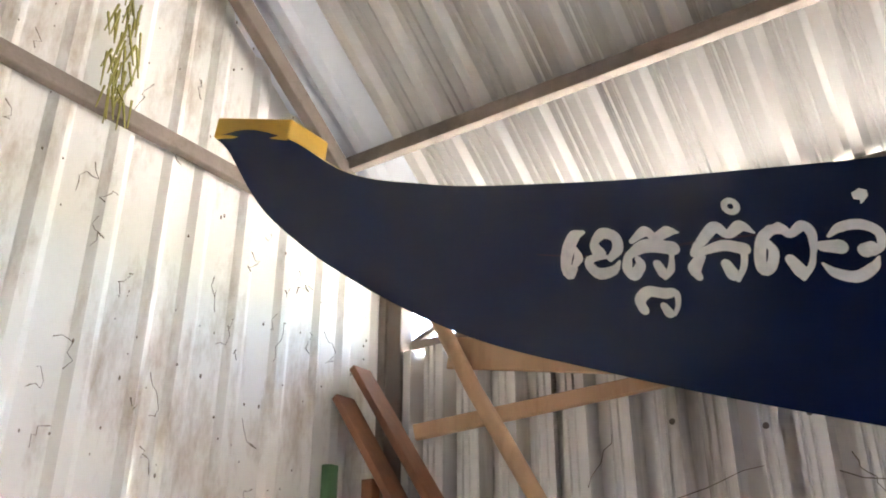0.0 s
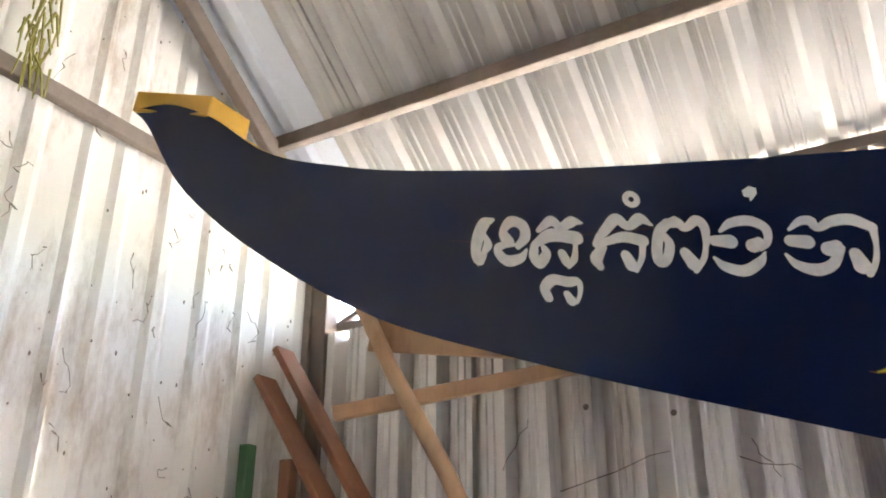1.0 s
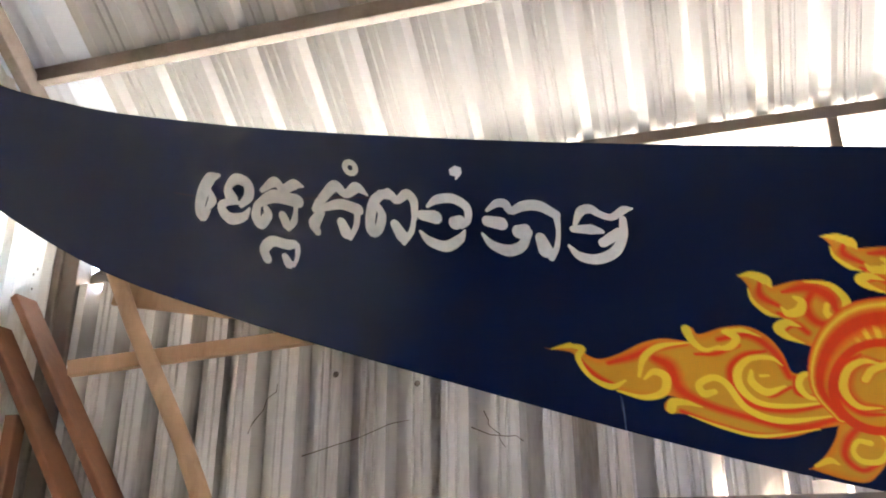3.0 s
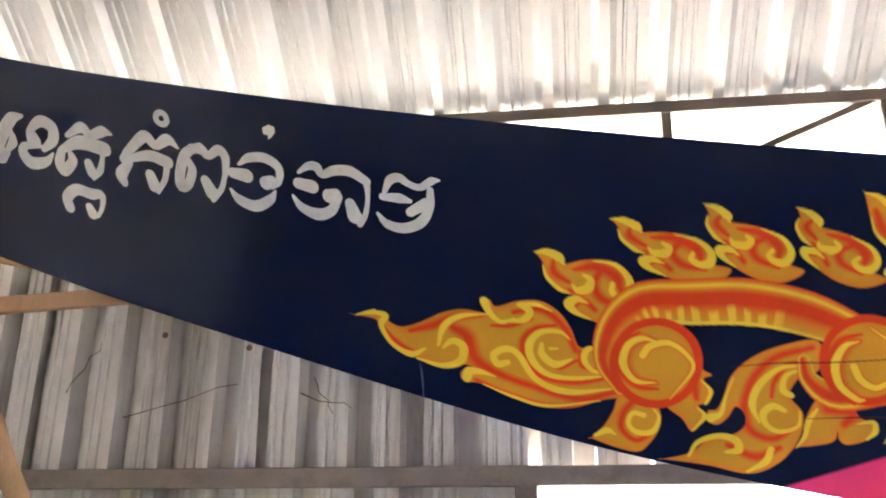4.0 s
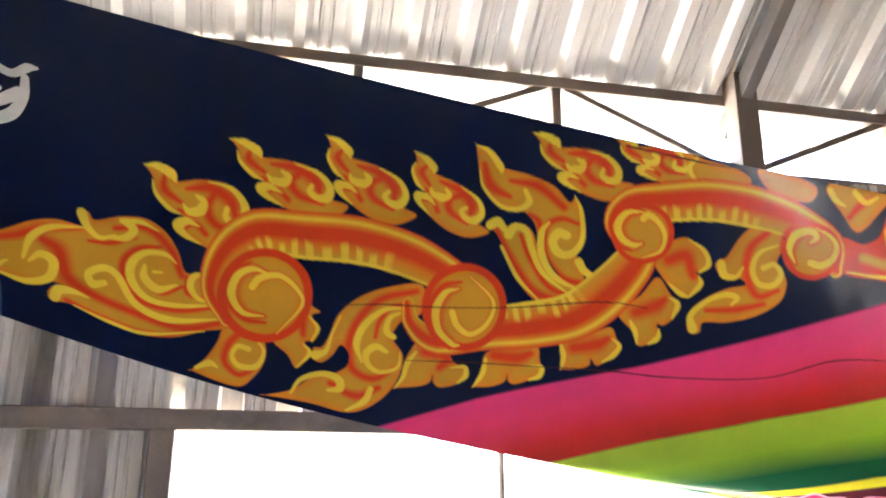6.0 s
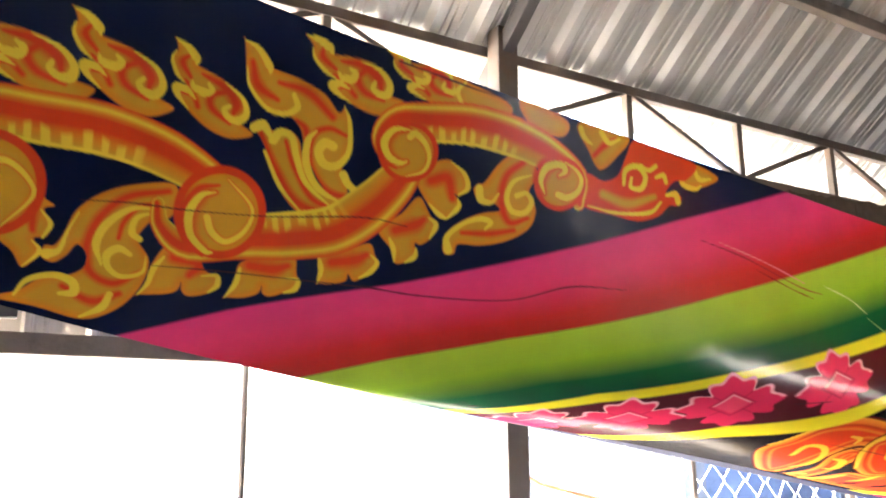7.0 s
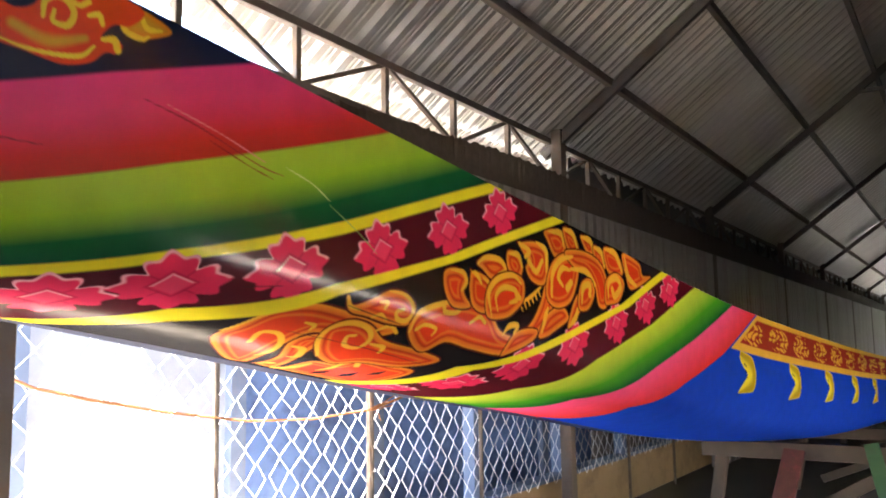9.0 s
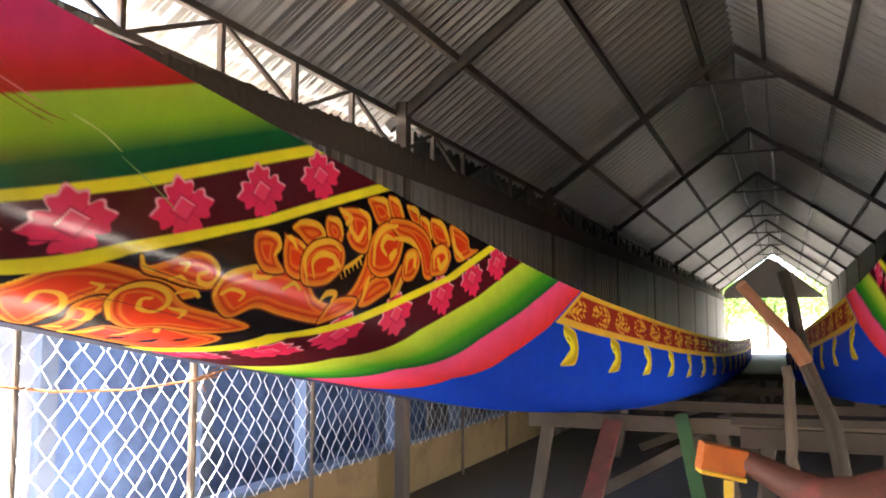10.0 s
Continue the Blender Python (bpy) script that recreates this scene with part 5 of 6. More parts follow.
    p.stroke([(3.132, 0.306), (3.176, 0.325), (3.173, 0.369)], [0.0023, 0.0091, 0.0023], LIT)
    p.stroke([(3.370, 0.153), (3.436, 0.164), (3.407, 0.189)], [0.0079, 0.0105, 0.0079], LIT)
    p.stroke([(3.429, 0.199), (3.482, 0.225), (3.528, 0.178)], [0.0107, 0.0107, 0.0080], LIT)
    p.fill([(3.161, 0.421), (3.147, 0.353), (3.203, 0.292), (3.307, 0.259), (3.387, 0.271), (3.389, 0.332), (3.336, 0.377), (3.267, 0.411)], HOT)
    p.fill([(3.554, 0.300), (3.568, 0.219), (3.637, 0.146), (3.753, 0.105), (3.821, 0.126), (3.799, 0.214), (3.737, 0.291), (3.627, 0.326)], HOT)
    p.stroke([(3.185, 0.418), (3.165, 0.350), (3.219, 0.296), (3.317, 0.266), (3.373, 0.284)], [0.0023, 0.0094, 0.0094, 0.0094, 0.0047], LIT)
    p.stroke([(3.219, 0.396), (3.209, 0.349), (3.259, 0.316), (3.332, 0.313), (3.341, 0.341), (3.294, 0.359)], [0.0025, 0.0074, 0.0099, 0.0099, 0.0099, 0.0049], LIT)
    p.stroke([(3.340, 0.323), (3.361, 0.333)], [0.0125, 0.0100], LIT)
    p.fill([(3.709, 0.109), (3.873, 0.076), (4.021, 0.093), (4.084, 0.170), (4.063, 0.257), (3.991, 0.265), (3.961, 0.194), (3.892, 0.153), (3.776, 0.152)], HOT)
    p.stroke([(3.754, 0.165), (3.883, 0.151), (3.961, 0.187)], [0.0064, 0.0128, 0.0096], LIT)
    p.stroke([(3.594, 0.292), (3.604, 0.212), (3.666, 0.151), (3.771, 0.116)], [0.0058, 0.0117, 0.0117, 0.0058], LIT)
    p.stroke([(3.684, 0.240), (3.650, 0.215), (3.684, 0.176), (3.745, 0.171)], [0.0059, 0.0118, 0.0118, 0.0059], LIT)
    p.stroke([(3.719, 0.242), (3.754, 0.214)], [0.0151, 0.0121], LIT)
    p.fill([(3.809, 0.262), (3.845, 0.197), (3.922, 0.173), (3.956, 0.219), (3.898, 0.289), (3.819, 0.306)], HOT)
    p.stroke([(3.837, 0.282), (3.855, 0.216), (3.912, 0.197), (3.912, 0.235)], [0.0032, 0.0129, 0.0129, 0.0129], LIT)
    p.fill([(4.053, 0.241), (4.068, 0.153), (4.170, 0.103), (4.248, 0.132), (4.192, 0.212), (4.095, 0.243)], HOT)
    p.stroke([(4.084, 0.222), (4.094, 0.157), (4.170, 0.123), (4.209, 0.153), (4.148, 0.202), (4.126, 0.178)], [0.0036, 0.0145, 0.0145, 0.0145], LIT)
    for lft, rgt in ((B_YEL2, B_BLK), (B_YEL3, B_MAR2)):
        p.band(lft, rgt, (YELLOW, YELLOW), (0, 1))
    # panelled rail along the gunwale
    gold, dark = (0.72, 0.4, 0.05), (0.33, 0.035, 0.02)
    lim = np.interp(w, (0, 0.25), (6.12, 5.58))
    on = np.clip((x - lim) / 0.01, 0, 1) * np.clip((0.245 - w) / 0.006, 0, 1)
    p.lay(on, gold)
    inn = np.clip((x - lim - 0.06) / 0.01, 0, 1) * np.clip((0.2 - w) / 0.006, 0, 1) * np.clip((w - 0.03) / 0.006, 0, 1)
    p.lay(inn, dark)
    ph = (x * 1.75) % 1.0
    orn = (np.sin(x * 41 + 3 * np.sin(w * 55)) * np.cos(w * 62 + 2 * np.sin(x * 23)) > 0.1) * (np.hypot((ph - 0.5) / 0.38, (w - 0.115) / 0.08) < 1)
    p.lay(inn * orn, (0.75, 0.36, 0.04))
    # gilt claws below the rail
    for k in range(12):
        cx = 5.8 + 1.04 * k
        for a, b in (((cx - 0.02, 0.275), (cx + 0.12, 0.46)),):
            p.leaf([a, (cx + 0.14, 0.33), (cx + 0.13, 0.4), (cx - 0.1, 0.475)], [0.035, 0.075, 0.065, 0.005], 1, ((0.5, 0.34, 0.02), (0.8, 0.62, 0.04), YELLOW), rim=(0.9, 0.8, 0.1))
        for j in range(3):
            p.stroke([(cx + 0.02 + 0.015 * j, 0.31 + 0.035 * j), (cx + 0.07, 0.325 + 0.03 * j)], [0.006, 0.002], (0.02, 0.02, 0.03))
    # fine open seams in the planking
    for pts in ([(0.728, 0.421), (0.816, 0.401), (0.908, 0.387), (1.054, 0.356), (1.211, 0.310), (1.300, 0.302)],
                [(0.862, 0.505), (0.967, 0.487), (1.097, 0.468), (1.250, 0.443), (1.360, 0.429)],
                [(1.241, 0.441), (1.346, 0.431), (1.529, 0.390), (1.652, 0.329), (1.772, 0.307)],
                [(2.395, 0.588), (2.522, 0.590), (2.712, 0.600), (3.008, 0.630)],
                [(2.200, 0.481), (2.297, 0.460)],
                [(-0.859, 0.176), (-0.690, 0.174), (-0.454, 0.143), (-0.266, 0.128)],
                [(2.516, 0.473), (2.633, 0.485), (2.741, 0.495)],
                [(1.209, 0.011), (1.270, 0.010), (1.432, 0.012)]):
        p.stroke(pts, [0.0006, 0.0014, 0.0009, 0.0014, 0.0005], (0.05, 0.015, 0.02))
    # scuffs where the planks were scraped
    for pts, col in (([(1.93, 0.165), (2.05, 0.18), (2.2, 0.215), (2.27, 0.22)], (0.3, 0.015, 0.03)), ([(1.98, 0.16), (2.1, 0.178), (2.22, 0.205)], (0.9, 0.25, 0.3)), ([(2.08, 0.2), (2.18, 0.225), (2.24, 0.235)], (0.25, 0.01, 0.02)),
                     ([(2.28, 0.2), (2.36, 0.215), (2.42, 0.24)], (0.75, 0.8, 0.3)), ([(2.42, 0.25), (2.52, 0.29), (2.6, 0.33)], (0.3, 0.5, 0.15)), ([(0.125, 0.6), (0.13, 0.56), (0.128, 0.5)], (0.1, 0.13, 0.22))):
        p.stroke(pts, [0.0005, 0.0016, 0.0009, 0.0016, 0.0005], col)
    return p.c


def hull_side(name, xs, rows, far, paint, parent, label=""):
    xs = np.unique(np.round(xs, 4))
    xs = xs[np.concatenate([[True], np.diff(xs) > 0.0012])]
    P, W = hull_grid(xs, rows, far)
    n, m = len(xs), rows
    me = bpy.data.meshes.new(name)
    idx = np.arange(n * m).reshape(n, m)
    q = np.stack([idx[:-1, :-1], idx[:-1, 1:], idx[1:, 1:], idx[1:, :-1]], -1).reshape(-1, 4)
    if far:
        q = q[:, ::-1]
    me.vertices.add(n * m)
    me.vertices.foreach_set("co", P.reshape(-1).astype(np.float32))
    me.loops.add(q.size)
    me.loops.foreach_set("vertex_index", q.reshape(-1).astype(np.int32))
    me.polygons.add(len(q))
    me.polygons.foreach_set("loop_start", np.arange(0, q.size, 4, dtype=np.int32))
    me.polygons.foreach_set("use_smooth", np.ones(len(q), bool))
    me.update()
    me.validate()
    if paint is not None:
        c = paint(np.repeat(xs, m), W.reshape(-1))
        at = me.attributes.new("paint", "FLOAT_COLOR", "POINT")
        at.data.foreach_set("color", np.concatenate([c, np.ones((len(c), 1))], 1).reshape(-1).astype(np.float32))
    me.materials.append(M_HULL if paint is not None else M_NAVY)
    ob = new(name, me)
    ob.parent = parent
    return tagged(ob, label)


def deck(xs, parent):
    """The deck just below the gunwales, and the end of the stem."""
    zs, ys, hw = [along(np.array(xs), a) for a in (H_SHEER, H_SIDE, H_HALF)]
    verts, faces = [], []
    for x, z, y, h in zip(xs, zs, ys, hw):
        t = min(0.03, h * 0.4)
        drop = 0.07 if x > 4 else 0.0
        verts += [(x, y, z), (x, y + t, z), (x, y + t, z - drop), (x, y + 2 * h - t, z - drop), (x, y + 2 * h - t, z), (x, y + 2 * h, z)]
    for i in range(len(xs) - 1):
        for k in range(5):
            a = i * 6 + k
            faces.append((a, a + 6, a + 7, a + 1))
    return mesh_object("deck", verts, faces, M_OCHRE, parent, "ochre painted deck edge")


def boat(label, fine):
    b = thing("racing_boat", label, "boat", "racing boats")
    if fine:
        xs = np.concatenate([np.arange(-1.946, 0, 0.012), np.arange(0, 2.1, 0.0024), np.arange(2.1, 6.2, 0.0045), np.arange(6.2, 10, 0.02), np.arange(10, 21.01, 0.1)])
        hull_side("hull_side", xs, 330, False, paint_hull, b, "navy bow with flame scrolls, pink, green and blue bands")
    else:
        xs = np.concatenate([np.arange(-1.946, 4, 0.06), np.arange(4, 14, 0.03), np.arange(14, 21.01, 0.2)])
        hull_side("hull_side", xs, 90, False, paint_hull, b, "blue hull with a red and gold rail")
    cs = np.concatenate([np.arange(-1.946, 6, 0.06), np.arange(6, 21.01, 0.3)])
    hull_side("hull_side", cs, 24, True, None, b)
    deck(cs, b)
    # stem head: ochre block on the raised end
    x0, x1 = -1.946, -1.652
    bm = bmesh.new()
    rows = []
    for x in (x0, x1):
        z, y, h = [along(np.array([x]), q)[0] for q in (H_SHEER, H_SIDE, H_HALF)]
        rows.append([bm.verts.new(v) for v in ((x, y - 0.003, z - 0.004), (x, y + 2 * h + 0.003, z - 0.004), (x + 0.01, y + 2 * h, z + 0.07), (x + 0.01, y, z + 0.07))])
    for k in range(4):
        bm.faces.new((rows[0][k], rows[0][(k + 1) % 4], rows[1][(k + 1) % 4], rows[1][k]))
    bm.faces.new(rows[0][::-1])
    bm.faces.new(rows[1])
    bmesh.ops.bevel(bm, geom=bm.edges[:], offset=0.004, segments=1, affect="EDGES")
    part("stem_head", bm, M_OCHRE, b, "ochre painted block on the stem")
    return b


boat_a = boat("long navy racing boat with flame scrolls and bright bands", True)


def letter(strokes, parent):
    """One white brush-painted character: round-ended strokes through places on the hull, each with its half widths."""
    verts, faces = [], []
    for pts, wide in strokes:
        P = smooth_line(pts, 26)
        d = np.gradient(P, axis=0)
        d /= np.hypot(d[:, 0], d[:, 1])[:, None] + 1e-9
        n = np.stack([-d[:, 1], d[:, 0]], 1)
        r = np.interp(np.linspace(0, 1, len(P)), np.linspace(0, 1, len(wide)), wide)[:, None]
        a = np.linspace(-math.pi / 2, math.pi / 2, 7)[1:-1, None]
        tail = P[-1] + r[-1] * (np.cos(a) * d[-1] - np.sin(a) * n[-1])
        head = P[0] + r[0] * (-np.cos(a) * d[0] + np.sin(a) * n[0])
        lift = 0.003 + 0.0006 * len(faces) / 27
        rims = [hull_point(q[:, 0], q[:, 1], lift) for q in (P + n * r, P - n * r, tail, head)]
        base, m = len(verts), len(P)
        for q, t in zip(rims[0], rims[1]):
            verts += [q, t]
        faces += [(base + 2 * k, base + 2 * k + 1, base + 2 * k + 3, base + 2 * k + 2) for k in range(m - 1)]
        k = len(verts)
        verts += list(rims[2]) + list(rims[3])
        faces.append((base + 2 * m - 2, k, k + 1, k + 2, k + 3, k + 4, base + 2 * m - 1))
        faces.append((base + 1, k + 5, k + 6, k + 7, k + 8, k + 9, base))
    mesh_object("letter", verts, faces, M_LETTER, parent)


for strokes in (
        [([(-0.722, 0.118), (-0.748, 0.128), (-0.772, 0.159), (-0.789, 0.196), (-0.788, 0.220), (-0.770, 0.205)], [0.0045, 0.0134, 0.0148, 0.0134, 0.0148, 0.0089]), ([(-0.754, 0.157), (-0.751, 0.178), (-0.764, 0.196)], [0.0059, 0.0117, 0.0073])],
        [([(-0.710, 0.172), (-0.707, 0.149), (-0.677, 0.122), (-0.648, 0.130), (-0.649, 0.157), (-0.674, 0.181)], [0.0042, 0.0071, 0.0127, 0.0142, 0.0127, 0.0071]), ([(-0.701, 0.155), (-0.692, 0.167)], [0.0129, 0.0129]), ([(-0.651, 0.186), (-0.671, 0.207), (-0.709, 0.216), (-0.727, 0.198), (-0.717, 0.181), (-0.667, 0.175)], [0.0029, 0.0102, 0.0146, 0.0131, 0.0087, 0.0029])],
        [([(-0.612, 0.141), (-0.574, 0.118), (-0.554, 0.132), (-0.523, 0.119), (-0.501, 0.122)], [0.0055, 0.0123, 0.0096, 0.0123, 0.0027]), ([(-0.627, 0.173), (-0.581, 0.151), (-0.521, 0.156)], [0.0083, 0.0152, 0.0152]), ([(-0.630, 0.179), (-0.637, 0.203), (-0.627, 0.218), (-0.604, 0.195), (-0.606, 0.182)], [0.0099, 0.0127, 0.0127, 0.0113, 0.0084]), ([(-0.526, 0.159), (-0.529, 0.177), (-0.538, 0.203), (-0.556, 0.222)], [0.0082, 0.0054, 0.0082, 0.0054]), ([(-0.564, 0.193), (-0.558, 0.211)], [0.0110, 0.0123])],
        [([(-0.626, 0.297), (-0.629, 0.276), (-0.604, 0.255), (-0.568, 0.258), (-0.542, 0.256), (-0.545, 0.283), (-0.558, 0.305)], [0.0124, 0.0124, 0.0124, 0.0124, 0.0083, 0.0055, 0.0041]), ([(-0.576, 0.288), (-0.570, 0.301)], [0.0097, 0.0124])],
        [([(-0.459, 0.145), (-0.422, 0.114), (-0.399, 0.130), (-0.370, 0.114), (-0.347, 0.128)], [0.0102, 0.0128, 0.0089, 0.0128, 0.0026]), ([(-0.466, 0.153), (-0.480, 0.170)], [0.0106, 0.0080]), ([(-0.460, 0.165), (-0.414, 0.153), (-0.374, 0.161)], [0.0077, 0.0116, 0.0129]), ([(-0.465, 0.175), (-0.486, 0.202), (-0.482, 0.219)], [0.0093, 0.0146, 0.0093]), ([(-0.374, 0.161), (-0.384, 0.197), (-0.403, 0.226)], [0.0076, 0.0064, 0.0051]), ([(-0.417, 0.193), (-0.410, 0.214)], [0.0116, 0.0142])],
        [([(-0.297, 0.117), (-0.331, 0.137), (-0.348, 0.176), (-0.350, 0.206), (-0.333, 0.200), (-0.320, 0.170), (-0.326, 0.151)], [0.0075, 0.0113, 0.0113, 0.0113, 0.0100, 0.0100, 0.0075]), ([(-0.316, 0.124), (-0.293, 0.124), (-0.281, 0.135), (-0.256, 0.119), (-0.243, 0.134), (-0.247, 0.169)], [0.0096, 0.0108, 0.0072, 0.0108, 0.0096, 0.0060]), ([(-0.246, 0.162), (-0.257, 0.196), (-0.279, 0.223)], [0.0048, 0.0060, 0.0060]), ([(-0.292, 0.186), (-0.280, 0.209)], [0.0110, 0.0146])],
        [([(-0.215, 0.142), (-0.192, 0.126), (-0.157, 0.122), (-0.131, 0.138), (-0.133, 0.165), (-0.148, 0.179)], [0.0034, 0.0091, 0.0102, 0.0091, 0.0068, 0.0045]), ([(-0.160, 0.172), (-0.148, 0.165)], [0.0137, 0.0103]), ([(-0.230, 0.161), (-0.200, 0.163)], [0.0105, 0.0141]), ([(-0.237, 0.196), (-0.220, 0.214), (-0.186, 0.222), (-0.154, 0.204), (-0.141, 0.185)], [0.0035, 0.0105, 0.0117, 0.0094, 0.0023])],
        [([(-0.090, 0.141), (-0.069, 0.126), (-0.051, 0.126), (-0.042, 0.140), (-0.016, 0.128), (0.016, 0.126), (0.047, 0.142)], [0.0033, 0.0077, 0.0098, 0.0066, 0.0098, 0.0109, 0.0087]), ([(-0.092, 0.163), (-0.064, 0.166)], [0.0111, 0.0133]), ([(-0.105, 0.190), (-0.089, 0.210), (-0.058, 0.220), (-0.029, 0.209), (-0.011, 0.179)], [0.0033, 0.0089, 0.0122, 0.0100, 0.0078]), ([(-0.030, 0.180), (-0.016, 0.173)], [0.0141, 0.0098])],
        [([(0.047, 0.141), (0.047, 0.174), (0.040, 0.207), (0.027, 0.229)], [0.0075, 0.0043, 0.0053, 0.0064]), ([(0.011, 0.190), (0.018, 0.214)], [0.0108, 0.0151])],
        [([(0.081, 0.158), (0.094, 0.133), (0.113, 0.127), (0.129, 0.136), (0.152, 0.141), (0.175, 0.126), (0.191, 0.123)], [0.0044, 0.0088, 0.0088, 0.0066, 0.0066, 0.0077, 0.0022]), ([(0.076, 0.168), (0.110, 0.167), (0.131, 0.170)], [0.0067, 0.0100, 0.0045]), ([(0.065, 0.202), (0.083, 0.221), (0.116, 0.225), (0.151, 0.208), (0.169, 0.175), (0.172, 0.144)], [0.0033, 0.0089, 0.0100, 0.0100, 0.0089, 0.0067]), ([(0.130, 0.192), (0.149, 0.179), (0.161, 0.167)], [0.0088, 0.0100, 0.0066])]):
    letter(strokes, boat_a)


def letter_shape(ring, parent):
    P = [hull_point([q[0] for q in r], [q[1] for q in r], 0.003) for r in ring]
    n = len(ring[0])
    verts = np.concatenate(P)
    faces = [(i, (i + 1) % n, n + (i + 1) % n, n + i) for i in range(n)] if len(ring) > 1 else [tuple(range(n))]
    mesh_object("letter", verts, faces, M_LETTER, parent)


turn = np.linspace(0, 2 * math.pi, 21)[:-1]
letter_shape([[(-0.378 + r * math.cos(a), 0.072 + r * 0.95 * math.sin(a)) for a in turn] for r in (0.019, 0.006)], boat_a)
letter_shape([[(-0.157, 0.062), (-0.143, 0.054), (-0.131, 0.058), (-0.131, 0.069), (-0.141, 0.080), (-0.147, 0.084), (-0.146, 0.076), (-0.156, 0.074)]], boat_a)

# second boat on the other side of the aisle
boat_b = boat("second racing boat, blue with a red and gold rail", False)
boat_b.matrix_world = Matrix.Translation((1.6, 1.0, 0)) @ Matrix.Diagonal((1, -1, 1, 1))


# ---- outside ----
def chain_link(x0, x1, y, z0, z1, parent, cell=0.165, r=0.0032):
    """Woven zigzag wires of a chain-link fence, each wire hooked round the next."""
    verts, faces = [], []
    n = int((x1 - x0) / (cell / 2))
    steps = int((z1 - z0) / (cell / 2))
    for i in range(n):
        xa = x0 + i * cell / 2
        base = len(verts)
        for j in range(steps + 1):
            xx = xa + (cell / 4 if (j + i) % 2 else -cell / 4) * (1 + 0.25 * math.sin(j * 1.9 + i * 0.7)) + 0.02 * math.sin(j * 0.37 + i * 0.21)
            yy = y + (0.003 if (j + i) % 2 else -0.003) + 0.02 * math.sin(xa * 1.7) * math.sin(j * 0.11)
            zz = z0 + j * cell / 2 + 0.012 * math.sin(i * 0.9 + j * 0.5)
            for k in range(3):
                a = k * 2.094
                verts.append((xx + r * math.cos(a), yy + r * math.sin(a), zz))
        for j in range(steps):
            for k in range(3):
                a = base + j * 3
                faces.append((a + k, a + (k + 1) % 3, a + 3 + (k + 1) % 3, a + 3 + k))
    ob = mesh_object("wire_mesh", verts, faces, M_WIRE, parent)
    ob["kind"] = "stuff"


FENCE_Y = 3.36
fence = thing("chain_link_fence", "galvanised chain-link fence with thin rusty posts", "fence")
chain_link(2.75, 12.6, FENCE_Y, 0.46, GIRT, fence)
for fx, r in ((1.51, 0.014), (3.8, 0.016), (5.02, 0.024), (6.35, 0.016), (7.9, 0.016), (9.4, 0.016), (10.9, 0.016)):
    bm = bmesh.new()
    tube_mesh(bm, [(fx, FENCE_Y - 0.02, 0), (fx + 0.004, FENCE_Y - 0.02, 1.0), (fx, FENCE_Y - 0.02, GIRT + 0.02)], r, 8)
    part("fence_post", bm, M_STEEL, fence)
bm = bmesh.new()
pts = [(2.62, 3.24, 1.56), (2.85, 3.33, 1.48), (3.1, 3.33, 1.42), (3.5, 3.33, 1.34), (4.0, 3.33, 1.26), (4.5, 3.33, 1.235), (5.02, 3.31, 1.255), (5.3, 3.33, 1.3), (5.6, 3.34, 1.36)]
tube_mesh(bm, pts, 0.007, 6, 0.3, 2)
tagged(part("slack_wire", bm, M_ROPE), "slack rusty wire strung along the fence", "wire")
for k, (a, b) in enumerate((((4.98, 3.3, 1.26), (5.3, 3.3, 1.34)), ((5.0, 3.3, 1.25), (5.22, 3.31, 1.27)), ((5.04, 3.3, 1.24), (5.08, 3.3, 1.18)))):
    pole("wire_end", a, b, 0.005, 0.003, M_ROPE, "twisted rusty wire end tied to the fence post", "wire", n=5, bend=0.01, seed=k)

dwarf = thing("wall_dwarf", "brown plastered dwarf wall with a pale blue coping", "wall", kind="structure")
beam("wall_base", (4.4, 3.5, 0.225), (20, 3.5, 0.225), 0.12, 0.45, M_DWARF, dwarf)
beam("coping", (4.4, 3.5, 0.467), (20, 3.5, 0.467), 0.16, 0.035, M_PALEBLUE, dwarf)
for px in (6.55, 8.1, 9.65, 11.2, 12.75):
    beam("pier", (px, 3.53, 0.485), (px, 3.53, 2.3), 0.12, 0.1, M_PALEBLUE, dwarf, up=(0, 1, 0))
blue = thing("wall_blue", "blue plastered compound wall with dark stains", "wall", kind="structure")
for k in range(10):
    xa = 3.4 + 1.55 * k
    # the first panel takes the lit copy, standing in for glare
    beam("wall_panel", (xa + 0.004, 4.5, 1.3), (xa + 1.546, 4.5, 1.3), 0.1, 2.6, M_LITBLUE if k == 0 else M_BLUEWALL, blue)
    beam("pier", (xa, 4.45, 0), (xa, 4.45, 2.65), 0.14, 0.12, M_PALEBLUE, blue, up=(0, 1, 0))
# cover added, mostly hidden, to shade the fence and passage eastward
cover = ribbed("alley_shade_roof", (4.5, 3.47, 3.33), (1, 0, 0), (0, 1.08, -0.66), 1.27, EAST - 4.5, M_SHEET, pitch=0.235, height=0.03)
tagged(cover, "added metal sheets shading the passage between shed and blue wall", "roof", kind="structure")
# short end panel in the same glare-lightened colour
beam("wall_panel", (2.6, 4.5, 1.3), (3.4, 4.5, 1.3), 0.1, 2.6, M_LITBLUE, blue)
# boarding added to stop sun stripes reaching the shed floor
ob = beam("yard_sunblock", (9.2, 3.66, 1.3), (EAST, 3.66, 1.3), 0.03, 2.6, M_DARKSTEEL)
tagged(ob, "added dark boarding behind the dwarf wall, blocking the sun", "boarding", kind="structure")
